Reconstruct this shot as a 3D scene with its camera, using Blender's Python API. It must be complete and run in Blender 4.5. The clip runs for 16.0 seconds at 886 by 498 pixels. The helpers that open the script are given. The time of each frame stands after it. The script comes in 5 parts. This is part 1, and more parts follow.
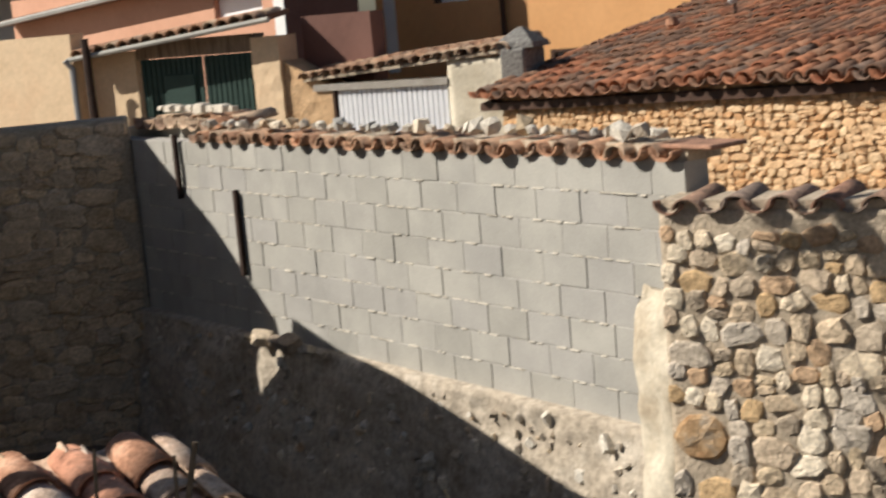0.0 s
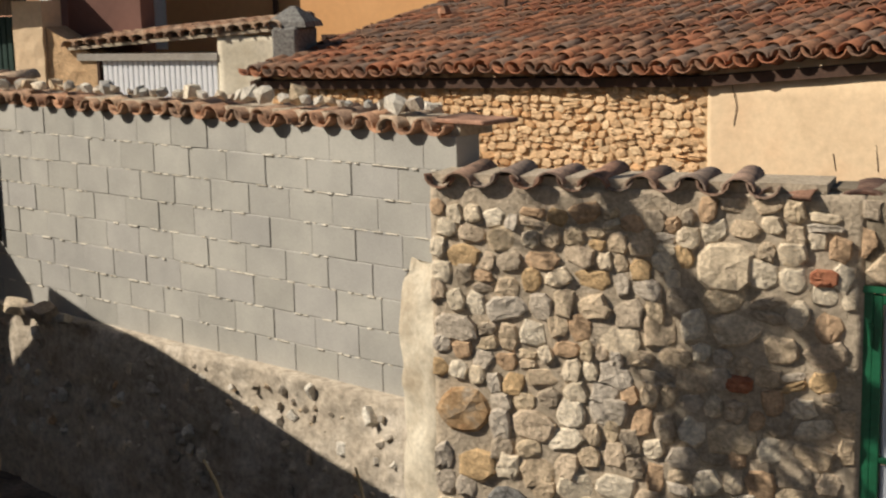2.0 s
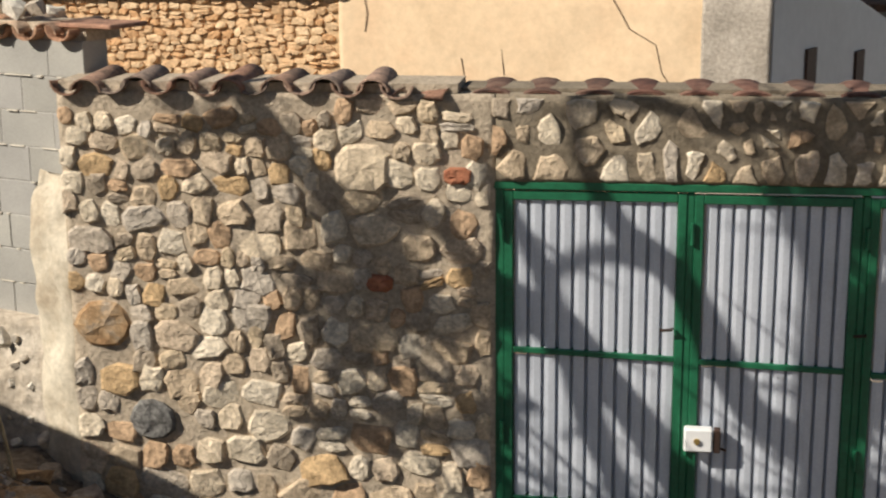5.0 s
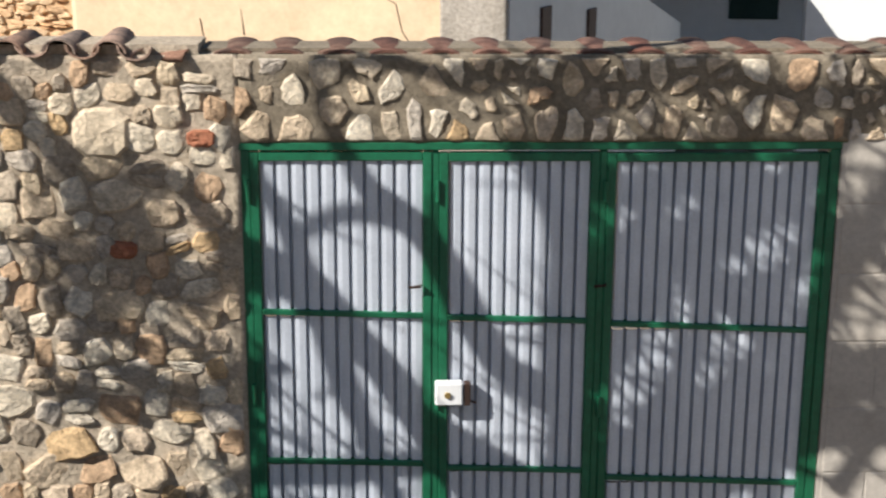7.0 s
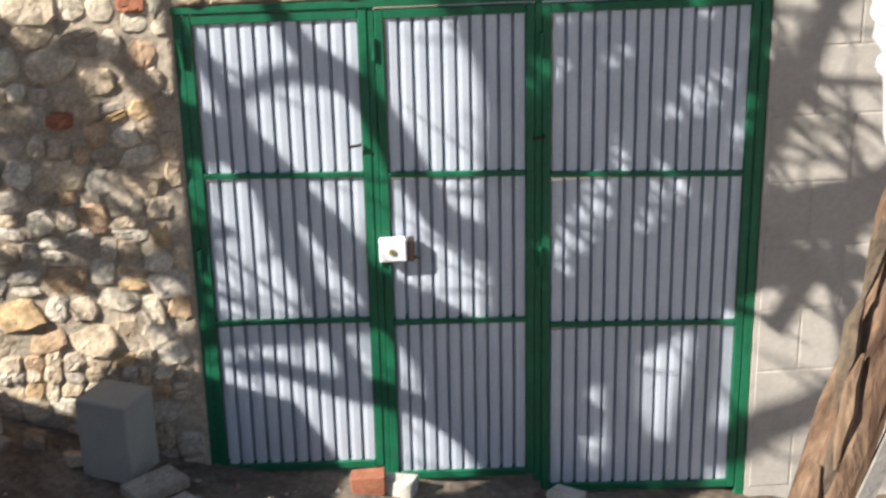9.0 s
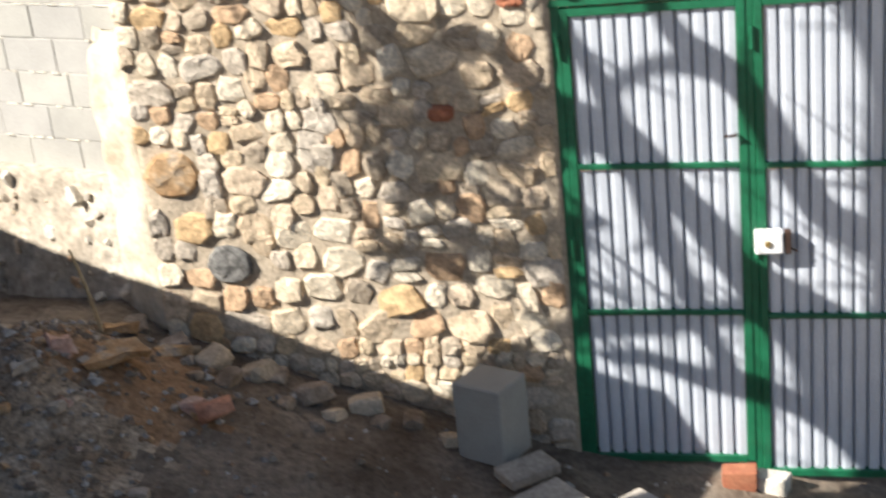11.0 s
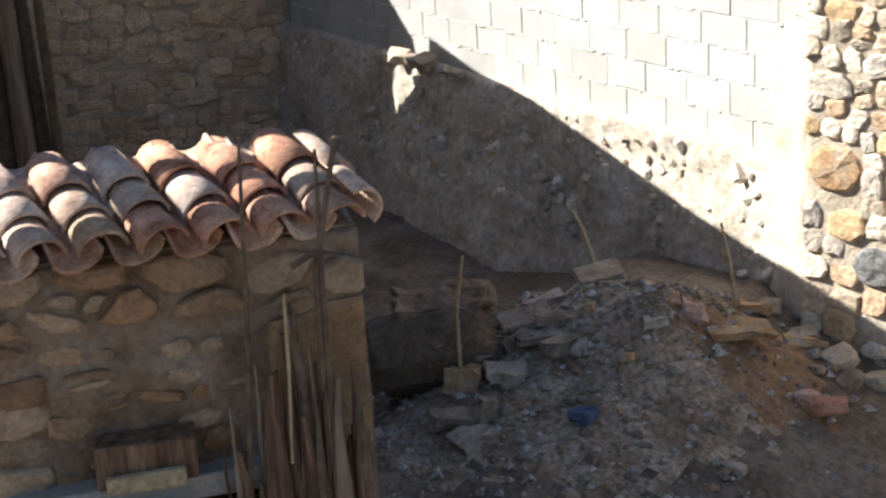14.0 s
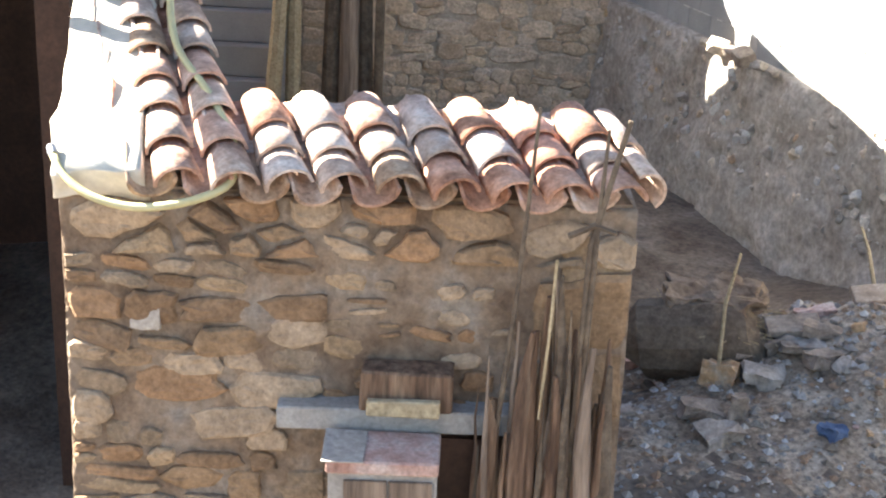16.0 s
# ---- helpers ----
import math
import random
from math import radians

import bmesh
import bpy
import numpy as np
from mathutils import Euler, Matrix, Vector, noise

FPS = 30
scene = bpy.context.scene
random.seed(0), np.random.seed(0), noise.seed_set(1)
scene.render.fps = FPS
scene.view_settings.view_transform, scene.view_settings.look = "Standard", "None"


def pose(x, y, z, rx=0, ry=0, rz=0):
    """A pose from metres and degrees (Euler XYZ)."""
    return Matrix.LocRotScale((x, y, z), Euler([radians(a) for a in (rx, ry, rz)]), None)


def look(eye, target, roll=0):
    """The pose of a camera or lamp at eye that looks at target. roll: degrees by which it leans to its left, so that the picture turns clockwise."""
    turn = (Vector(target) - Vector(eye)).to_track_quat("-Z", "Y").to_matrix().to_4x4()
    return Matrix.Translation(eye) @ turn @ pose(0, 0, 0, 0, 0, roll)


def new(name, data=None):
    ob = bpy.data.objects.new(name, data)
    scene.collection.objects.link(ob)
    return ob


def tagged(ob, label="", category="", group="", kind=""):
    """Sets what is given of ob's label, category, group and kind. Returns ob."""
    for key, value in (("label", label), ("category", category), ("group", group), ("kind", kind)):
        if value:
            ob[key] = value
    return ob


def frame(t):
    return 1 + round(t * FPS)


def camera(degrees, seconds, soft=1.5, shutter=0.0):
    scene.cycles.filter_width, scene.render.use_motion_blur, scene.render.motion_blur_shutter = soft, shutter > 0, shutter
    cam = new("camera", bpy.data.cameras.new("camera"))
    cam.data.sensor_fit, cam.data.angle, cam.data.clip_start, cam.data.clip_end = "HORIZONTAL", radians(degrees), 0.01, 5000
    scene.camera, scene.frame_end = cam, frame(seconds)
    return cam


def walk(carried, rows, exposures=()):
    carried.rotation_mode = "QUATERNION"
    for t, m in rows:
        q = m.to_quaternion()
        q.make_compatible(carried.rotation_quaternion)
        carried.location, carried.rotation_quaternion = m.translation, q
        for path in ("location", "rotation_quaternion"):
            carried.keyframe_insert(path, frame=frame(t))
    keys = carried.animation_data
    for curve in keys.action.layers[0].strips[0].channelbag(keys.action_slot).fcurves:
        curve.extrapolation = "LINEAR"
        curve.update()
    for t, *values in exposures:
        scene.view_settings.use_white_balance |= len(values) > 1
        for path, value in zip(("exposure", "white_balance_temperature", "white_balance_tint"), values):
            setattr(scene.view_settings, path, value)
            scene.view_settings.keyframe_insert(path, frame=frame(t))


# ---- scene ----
cam = camera(33.637, 16.0, soft=2.1, shutter=0.4)
# seconds, x, y, z, heading to the right of north, pitch, lean
PATH = [
    (0, 0.062, 0.033, 4.545, -31.80, -9.30, 4.96),
    (0.5, 0.025, 0.005, 4.482, -27.95, -7.13, 3.57),
    (1, 0.014, 0.008, 4.469, -25.27, -6.39, 2.82),
    (1.5, 0.010, 0.010, 4.436, -23.93, -7.31, 2.43),
    (2, 0.009, 0.023, 4.421, -22.40, -10.14, 1.33),
    (2.5, 0.012, 0.041, 4.409, -20.13, -10.36, 0.75),
    (3, 0.002, 0.051, 4.388, -17.67, -10.94, 0.66),
    (3.5, -0.006, 0.052, 4.375, -15.36, -11.39, 0.87),
    (4, -0.010, 0.053, 4.378, -12.89, -13.20, 0.82),
    (4.2, -0.006, 0.049, 4.375, -11.75, -13.45, 0.86),
    (6.5, -0.011, 0.076, 4.368, -1.15, -14.46, -0.41),
    (7, -0.016, 0.070, 4.367, 2.15, -15.34, -0.29),
    (7.5, -0.017, 0.072, 4.371, 4.55, -15.76, -0.12),
    (8, -0.013, 0.061, 4.370, 6.78, -17.54, 0.77),
    (8.2, -0.012, 0.056, 4.379, 7.11, -17.79, 0.56),
    (10.3, -0.035, 0.033, 4.464, -5.98, -26.97, 5.37),
    (10.5, -0.040, 0.039, 4.459, -7.45, -25.96, 5.90),
    (11, -0.044, 0.037, 4.454, -10.81, -20.94, 6.10),
    (11.5, -0.078, 0.030, 4.445, -15.95, -19.55, 5.51),
    (12, -0.097, 0.027, 4.430, -21.54, -19.96, 5.32),
    (12.5, -0.094, 0.033, 4.418, -26.10, -20.30, 5.23),
    (13, -0.058, 0.026, 4.453, -29.70, -18.24, 9.03),
    (13.5, 0.009, -0.014, 4.459, -34.32, -18.18, 6.93),
    (14, 0.103, -0.062, 4.464, -37.89, -19.18, 3.78),
    (14.5, 0.180, -0.085, 4.492, -40.60, -19.97, 1.32),
    (15, 0.223, -0.127, 4.529, -44.35, -20.44, -0.36),
    (15.5, 0.247, -0.168, 4.557, -48.66, -20.38, -1.03),
    (16, 0.309, -0.212, 4.570, -49.87, -20.32, -2.29),
]
walk(cam, [(t, pose(x, y, z, 90 + p, 0, -w) @ pose(0, 0, 0, 0, 0, -r)) for t, x, y, z, w, p, r in PATH],
     exposures=[(0, 0.47, 6450, 10), (1.2, 0.3, 6750, 10), (3.0, 0.17, 6800, 10), (4.2, 0.24, 6750, 10), (6.4, 0.68, 6200, 10), (8.2, 0.88, 6050, 10), (10.3, 1.35, 6200, 10), (11.5, 1.25, 6250, 10), (12.5, 0.8, 6250, 10), (13.2, 0.65, 6150, 10), (13.5, 1.05, 5950, 10), (14.0, 1.6, 5950, 10), (15.0, 2.85, 6100, 10), (16.0, 3.3, 6100, 10)])

# ---- light ----
SUN_AZ, SUN_EL = 60.0, 36.6     # degrees from south towards west, and above the horizon
SUN = Vector((-math.sin(radians(SUN_AZ)) * math.cos(radians(SUN_EL)), -math.cos(radians(SUN_AZ)) * math.cos(radians(SUN_EL)), math.sin(radians(SUN_EL))))
world = bpy.data.worlds.new("sky")
scene.world = world
world.use_nodes = True
wn = world.node_tree
sky = wn.nodes.new("ShaderNodeTexSky")
sky.sky_type, sky.sun_disc = "NISHITA", False
sky.sun_elevation = radians(SUN_EL)
sky.sun_rotation = math.atan2(SUN.x, SUN.y)
wn.links.new(sky.outputs[0], wn.nodes["Background"].inputs[0])
wn.nodes["Background"].inputs[1].default_value = 0.042
sl = bpy.data.lights.new("sun", "SUN")
sl.energy, sl.angle, sl.color = 5.0, radians(0.25), (1.0, 0.93, 0.82)
so = new("sun", sl)
so.matrix_world = look(SUN * 40, (0, 0, 0))


# ---- materials ----
def mat(name, cols, rough=0.9, scale=3.0, bump=0.3, bscale=45.0, metal=0.0, rnd=None, island=None, fine=0.35, stretch=None, spec=0.3):
    """cols: colours over a broad noise; rnd: colours chosen object by object; island: the same piece by piece of one mesh."""
    m = bpy.data.materials.new(name)
    m.use_nodes = True
    nt = m.node_tree
    N, L = nt.nodes.new, nt.links.new
    bsdf = nt.nodes["Principled BSDF"]
    bsdf.inputs["Roughness"].default_value, bsdf.inputs["Metallic"].default_value = rough, metal
    bsdf.inputs["Specular IOR Level"].default_value = spec
    geo = N("ShaderNodeNewGeometry")
    co = geo.outputs["Position"]
    if stretch:
        mp = N("ShaderNodeMapping")
        mp.inputs["Scale"].default_value = stretch
        L(co, mp.inputs["Vector"])
        co = mp.outputs[0]
    broad = N("ShaderNodeTexNoise")
    broad.inputs["Scale"].default_value, broad.inputs["Detail"].default_value, broad.inputs["Roughness"].default_value = scale, 6, 0.6
    L(co, broad.inputs["Vector"])
    ramp = N("ShaderNodeValToRGB")
    ramp.color_ramp.elements[0].position, ramp.color_ramp.elements[1].position = 0.3, 0.7
    k = len(cols)
    while len(ramp.color_ramp.elements) < k:
        ramp.color_ramp.elements.new(0.5)
    for i, c in enumerate(cols):
        e = ramp.color_ramp.elements[i]
        e.position, e.color = 0.32 + 0.36 * i / max(1, k - 1), (*c, 1)
    L(broad.outputs["Fac"], ramp.inputs["Fac"])
    col = ramp.outputs["Color"]
    for palette, socket in ((rnd, "object"), (island, "island")):
        if palette:
            src = N("ShaderNodeObjectInfo").outputs["Random"] if socket == "object" else geo.outputs["Random Per Island"]
            r2 = N("ShaderNodeValToRGB")
            r2.color_ramp.interpolation = "CONSTANT"
            while len(r2.color_ramp.elements) < len(palette):
                r2.color_ramp.elements.new(0.5)
            for i, c in enumerate(palette):
                e = r2.color_ramp.elements[i]
                e.position, e.color = i / len(palette), (*c, 1)
            L(src, r2.inputs["Fac"])
            mx = N("ShaderNodeMix")
            mx.data_type, mx.blend_type = "RGBA", "MULTIPLY"
            mx.inputs[0].default_value = 1.0
            L(col, mx.inputs[6]), L(r2.outputs["Color"], mx.inputs[7])
            col = mx.outputs[2]
    grain = N("ShaderNodeTexNoise")
    grain.inputs["Scale"].default_value, grain.inputs["Detail"].default_value, grain.inputs["Roughness"].default_value = bscale, 8, 0.65
    L(co, grain.inputs["Vector"])
    gr = N("ShaderNodeMapRange")
    gr.inputs[1].default_value, gr.inputs[2].default_value = 0.3, 0.7
    gr.inputs[3].default_value, gr.inputs[4].default_value = 1 - fine, 1 + fine * 0.6
    L(grain.outputs["Fac"], gr.inputs[0])
    mx = N("ShaderNodeMix")
    mx.data_type, mx.blend_type = "RGBA", "MULTIPLY"
    mx.inputs[0].default_value = 1.0
    L(col, mx.inputs[6]), L(gr.outputs[0], mx.inputs[7])
    L(mx.outputs[2], bsdf.inputs["Base Color"])
    bp = N("ShaderNodeBump")
    bp.inputs["Strength"].default_value, bp.inputs["Distance"].default_value = bump, 0.02
    L(grain.outputs["Fac"], bp.inputs["Height"])
    L(bp.outputs[0], bsdf.inputs["Normal"])
    return m


M_BLOCK = mat("grey_block", [(0.31, 0.30, 0.275), (0.4, 0.385, 0.35)], 0.95, 2.2, 0.15, 90, rnd=[(1, 1, 1), (0.93, 0.93, 0.92), (1.05, 1.05, 1.04), (0.98, 0.98, 1.0)], fine=0.12)
M_JOINT = mat("block_mortar", [(0.36, 0.34, 0.31), (0.46, 0.44, 0.41)], 0.95, 8, 0.4, 60)
STONES = [(0.72, 0.6, 0.46), (0.76, 0.68, 0.56), (0.64, 0.54, 0.42), (0.84, 0.76, 0.63), (0.68, 0.5, 0.3), (0.62, 0.56, 0.49), (0.76, 0.64, 0.48), (0.52, 0.45, 0.37), (0.9, 0.83, 0.71), (0.7, 0.59, 0.47), (0.62, 0.45, 0.31), (0.64, 0.59, 0.53), (0.8, 0.7, 0.56), (0.7, 0.58, 0.44)]
M_STONE = mat("field_stone", [(0.6, 0.56, 0.5), (0.86, 0.81, 0.74), (1.0, 0.95, 0.87)], 0.94, 11, 0.75, 42, rnd=STONES, fine=0.4)
M_PALE = mat("pale_stone", [(0.55, 0.5, 0.42), (0.72, 0.67, 0.58)], 0.92, 6, 0.6, 50)
M_OCHRE = mat("ochre_stone", [(0.34, 0.19, 0.09), (0.5, 0.33, 0.18), (0.45, 0.38, 0.3)], 0.92, 9, 0.6, 50)
M_BRICK = mat("red_brick", [(0.32, 0.11, 0.06), (0.42, 0.18, 0.1)], 0.92, 12, 0.5, 60)
M_DUSTY = mat("dusty_clay", [(0.36, 0.2, 0.15), (0.48, 0.32, 0.26), (0.55, 0.46, 0.4)], 0.92, 7, 0.4, 50)
M_DARKSTONE = mat("dark_stone", [(0.09, 0.085, 0.08), (0.3, 0.29, 0.27)], 0.92, 25, 0.8, 60)
M_MORTAR = mat("lime_mortar", [(0.42, 0.345, 0.255), (0.54, 0.445, 0.335)], 0.95, 4, 0.7, 40)
M_MORTAR2 = mat("brown_mortar", [(0.19, 0.155, 0.11), (0.29, 0.24, 0.175)], 0.95, 4, 0.6, 40)
M_HSTONE = mat("warm_stone", [(0.75, 0.7, 0.62), (1, 0.98, 0.92)], 0.92, 5, 0.6, 40, rnd=[(0.72, 0.49, 0.3), (0.78, 0.56, 0.36), (0.68, 0.47, 0.29), (0.8, 0.6, 0.4), (0.68, 0.42, 0.23), (0.75, 0.53, 0.34)])
M_HMORTAR = mat("warm_mortar", [(0.5, 0.34, 0.19), (0.64, 0.45, 0.27)], 0.95, 3, 0.8, 25)
M_PLASTER = mat("cream_plaster", [(0.6, 0.44, 0.28), (0.7, 0.53, 0.35), (0.66, 0.47, 0.3)], 0.92, 0.9, 0.2, 12, fine=0.12)
M_PIER = mat("pale_plaster", [(0.52, 0.46, 0.35), (0.66, 0.6, 0.48)], 0.92, 3, 0.3, 20, fine=0.15)
M_STRIP = mat("stained_plaster", [(0.4, 0.33, 0.24), (0.52, 0.46, 0.36), (0.6, 0.54, 0.43)], 0.93, 3.5, 0.4, 20, fine=0.25)
M_CBLOCK = mat("pale_cement_block", [(0.40, 0.36, 0.31), (0.47, 0.425, 0.37), (0.43, 0.38, 0.32)], 0.93, 1.6, 0.15, 30, fine=0.12)
M_CEMENT = mat("cement_render", [(0.33, 0.29, 0.24), (0.45, 0.4, 0.34)], 0.93, 3, 0.4, 30)
TILES = [(0.8, 0.44, 0.28), (0.66, 0.34, 0.21), (0.58, 0.42, 0.32), (0.76, 0.5, 0.36), (0.48, 0.31, 0.23), (0.72, 0.37, 0.24), (0.45, 0.39, 0.35), (0.62, 0.4, 0.28), (0.4, 0.3, 0.24)]
M_TILE = mat("clay_tile", [(0.22, 0.2, 0.19), (0.46, 0.36, 0.3), (0.55, 0.42, 0.35)], 0.88, 9, 0.4, 60, rnd=TILES, fine=0.4)
M_TILE_CAP = mat("coping_tile", [(0.24, 0.2, 0.17), (0.5, 0.41, 0.34), (0.7, 0.6, 0.5)], 0.88, 9, 0.4, 60, rnd=[(0.8, 0.56, 0.42), (0.72, 0.5, 0.38), (0.95, 0.78, 0.62), (0.85, 0.66, 0.52), (0.6, 0.48, 0.4), (0.9, 0.6, 0.44), (1, 0.88, 0.74)], fine=0.4)
M_TILE_OLD = mat("old_tile", [(0.16, 0.14, 0.125), (0.34, 0.27, 0.23), (0.44, 0.35, 0.3)], 0.9, 9, 0.4, 60, rnd=[(1, 0.85, 0.75), (0.9, 0.72, 0.6), (0.8, 0.75, 0.7), (1, 0.7, 0.55)], fine=0.4)
M_TILE_RED = mat("dark_red_tile", [(0.09, 0.05, 0.04), (0.18, 0.09, 0.065), (0.25, 0.15, 0.11)], 0.9, 9, 0.4, 60, rnd=[(1, 1, 1), (0.8, 0.75, 0.75), (1.1, 0.95, 0.9), (0.9, 1.0, 1.0)], fine=0.4)
M_JOINTDARK = mat("dry_joint", [(0.16, 0.13, 0.095), (0.26, 0.215, 0.16)], 0.97, 4, 0.6, 30)
M_TILE_FAR = mat("clay_tile_joined", [(0.22, 0.2, 0.19), (0.46, 0.36, 0.3), (0.55, 0.42, 0.35)], 0.88, 6, 0.4, 60, island=TILES, fine=0.4)
M_TILE_PALE = mat("bleached_tile", [(0.34, 0.25, 0.2), (0.56, 0.44, 0.36), (0.72, 0.64, 0.57)], 0.85, 8, 0.35, 50, rnd=[(1, 0.95, 0.9), (1, 0.78, 0.66), (0.9, 0.88, 0.84), (1, 0.62, 0.48), (1, 0.9, 0.8), (0.75, 0.68, 0.62)], fine=0.35)
M_GREEN = mat("green_paint", [(0.008, 0.10, 0.045), (0.012, 0.14, 0.065)], 0.45, 5, 0.1, 40, fine=0.2, spec=0.5)
M_DGREEN = mat("dark_green_paint", [(0.015, 0.04, 0.032), (0.025, 0.055, 0.045)], 0.6, 5, 0.1, 40, fine=0.2)
M_SHEET = mat("galvanised_sheet", [(0.55, 0.59, 0.66), (0.64, 0.68, 0.75)], 0.42, 4, 0.05, 70, metal=0.2, fine=0.1, spec=0.5)
M_WSHEET = mat("pale_sheet", [(0.78, 0.79, 0.82), (0.85, 0.86, 0.88)], 0.5, 3, 0.05, 50, metal=0.1, fine=0.08)
M_EARTH = mat("earth", [(0.105, 0.077, 0.055), (0.19, 0.148, 0.11), (0.29, 0.24, 0.19)], 0.97, 1.6, 0.9, 22, fine=0.5)
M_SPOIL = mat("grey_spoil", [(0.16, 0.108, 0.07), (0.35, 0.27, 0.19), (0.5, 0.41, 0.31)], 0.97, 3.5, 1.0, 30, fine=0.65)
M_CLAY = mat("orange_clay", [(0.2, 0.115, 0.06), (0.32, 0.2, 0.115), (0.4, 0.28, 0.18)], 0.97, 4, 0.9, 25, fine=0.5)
M_BANK = mat("earth_bank", [(0.34, 0.285, 0.22), (0.45, 0.385, 0.305), (0.54, 0.48, 0.4)], 0.97, 2.5, 0.9, 18, fine=0.45)
M_COURSED = mat("brown_coursed_stone", [(0.66, 0.62, 0.56), (1.0, 0.96, 0.9)], 0.94, 7, 0.8, 35, rnd=[(0.74, 0.58, 0.41), (0.8, 0.64, 0.47), (0.66, 0.52, 0.38), (0.84, 0.68, 0.5), (0.72, 0.6, 0.47)])
M_LSTONE = mat("grey_brown_stone", [(0.6, 0.57, 0.53), (1.0, 0.97, 0.92)], 0.93, 6, 0.6, 45, rnd=[(0.7, 0.6, 0.47), (0.76, 0.65, 0.5), (0.62, 0.54, 0.43), (0.8, 0.68, 0.52), (0.68, 0.62, 0.53)])
M_MUD = mat("mud_mortar", [(0.16, 0.105, 0.065), (0.25, 0.18, 0.12), (0.31, 0.26, 0.205)], 0.96, 3.5, 0.7, 30)
M_SSTONE = mat("sandy_stone", [(0.6, 0.55, 0.48), (0.95, 0.9, 0.82)], 0.93, 7, 0.7, 40, rnd=[(0.38, 0.265, 0.165), (0.46, 0.34, 0.22), (0.3, 0.205, 0.13), (0.42, 0.27, 0.16), (0.5, 0.39, 0.28), (0.36, 0.28, 0.2)])
M_ORANGE = mat("orange_render", [(0.66, 0.35, 0.15), (0.73, 0.4, 0.18)], 0.9, 0.6, 0.1, 8, fine=0.06)
M_PINK = mat("pink_render", [(0.55, 0.3, 0.2), (0.62, 0.35, 0.24)], 0.9, 0.7, 0.1, 8, fine=0.06)
# Render colour darkened to carry the shade of side walls.
M_SHADERED = mat("shade_darkened_render", [(0.14, 0.07, 0.055), (0.19, 0.1, 0.08)], 0.9, 0.7, 0.1, 8, fine=0.1)
M_WHITE = mat("white_render", [(0.72, 0.72, 0.7), (0.8, 0.8, 0.78)], 0.9, 0.7, 0.1, 8, fine=0.05)
M_BROWN = mat("brown_paint_and_shade", [(0.05, 0.025, 0.015), (0.08, 0.04, 0.025)], 0.6, 4, 0.1, 30)
M_WOOD = mat("weathered_wood", [(0.12, 0.085, 0.06), (0.26, 0.19, 0.135), (0.34, 0.27, 0.2)], 0.9, 9, 0.6, 40, stretch=(1, 1, 0.08), fine=0.4)
M_TIMBER = mat("grey_timber", [(0.3, 0.27, 0.23), (0.4, 0.37, 0.33)], 0.9, 6, 0.4, 40, fine=0.25)
M_STEM = mat("vine_bark", [(0.07, 0.04, 0.025), (0.19, 0.115, 0.07), (0.3, 0.2, 0.125)], 0.95, 14, 1.0, 45, stretch=(1, 1, 0.1), fine=0.55)
M_BARK = mat("bark", [(0.09, 0.065, 0.045), (0.2, 0.15, 0.1)], 0.95, 8, 0.8, 30)
M_STEEL = mat("zinc", [(0.3, 0.31, 0.33), (0.4, 0.41, 0.43)], 0.45, 5, 0.05, 40, metal=0.6, fine=0.1)
M_RUST = mat("rusty_iron_and_hole_shade", [(0.03, 0.02, 0.016), (0.07, 0.04, 0.03)], 0.8, 12, 0.3, 50, metal=0.3)
M_HOSE = mat("yellow_hose", [(0.45, 0.4, 0.2), (0.52, 0.47, 0.26)], 0.55, 4, 0.05, 30, fine=0.1)
M_STRAW = mat("dry_stalk", [(0.36, 0.27, 0.15), (0.45, 0.36, 0.22)], 0.9, 10, 0.2, 40)
M_BLUE = mat("blue_rag", [(0.06, 0.09, 0.16), (0.1, 0.14, 0.22)], 0.8, 10, 0.2, 30)
M_CAN = mat("white_plastic", [(0.72, 0.72, 0.71), (0.8, 0.8, 0.79)], 0.4, 3, 0.02, 30, fine=0.05)
M_GLASSW = mat("white_blind", [(0.78, 0.79, 0.8), (0.85, 0.86, 0.87)], 0.35, 1, 0.02, 10, fine=0.03, spec=0.5)
M_LEAF = mat("evergreen_leaf", [(0.03, 0.06, 0.02), (0.07, 0.11, 0.035)], 0.7, 6, 0.2, 30)


# ---- shape helpers ----
def link(bm, name, material, parent=None, smooth=False):
    me = bpy.data.meshes.new(name)
    bmesh.ops.recalc_face_normals(bm, faces=bm.faces)
    bm.to_mesh(me)
    bm.free()
    me.materials.append(material)
    if smooth:
        for p in me.polygons:
            p.use_smooth = True
    ob = new(name, me)
    if parent:
        ob.parent = parent
    return ob


def part(name, bm, material, parent, label="", smooth=False):
    ob = link(bm, name, material, parent, smooth)
    if label:
        tagged(ob, label)
    return ob


def thing(name, label, category, m, group="", kind=""):
    e = new(name)
    e.empty_display_size = 0.1
    e.matrix_world = m
    return tagged(e, label, category, group, kind)


def mesh_ob(name, me, parent, m=None):
    ob = new(name, me)
    ob.parent = parent
    if m is not None:
        ob.matrix_local = m
    return ob


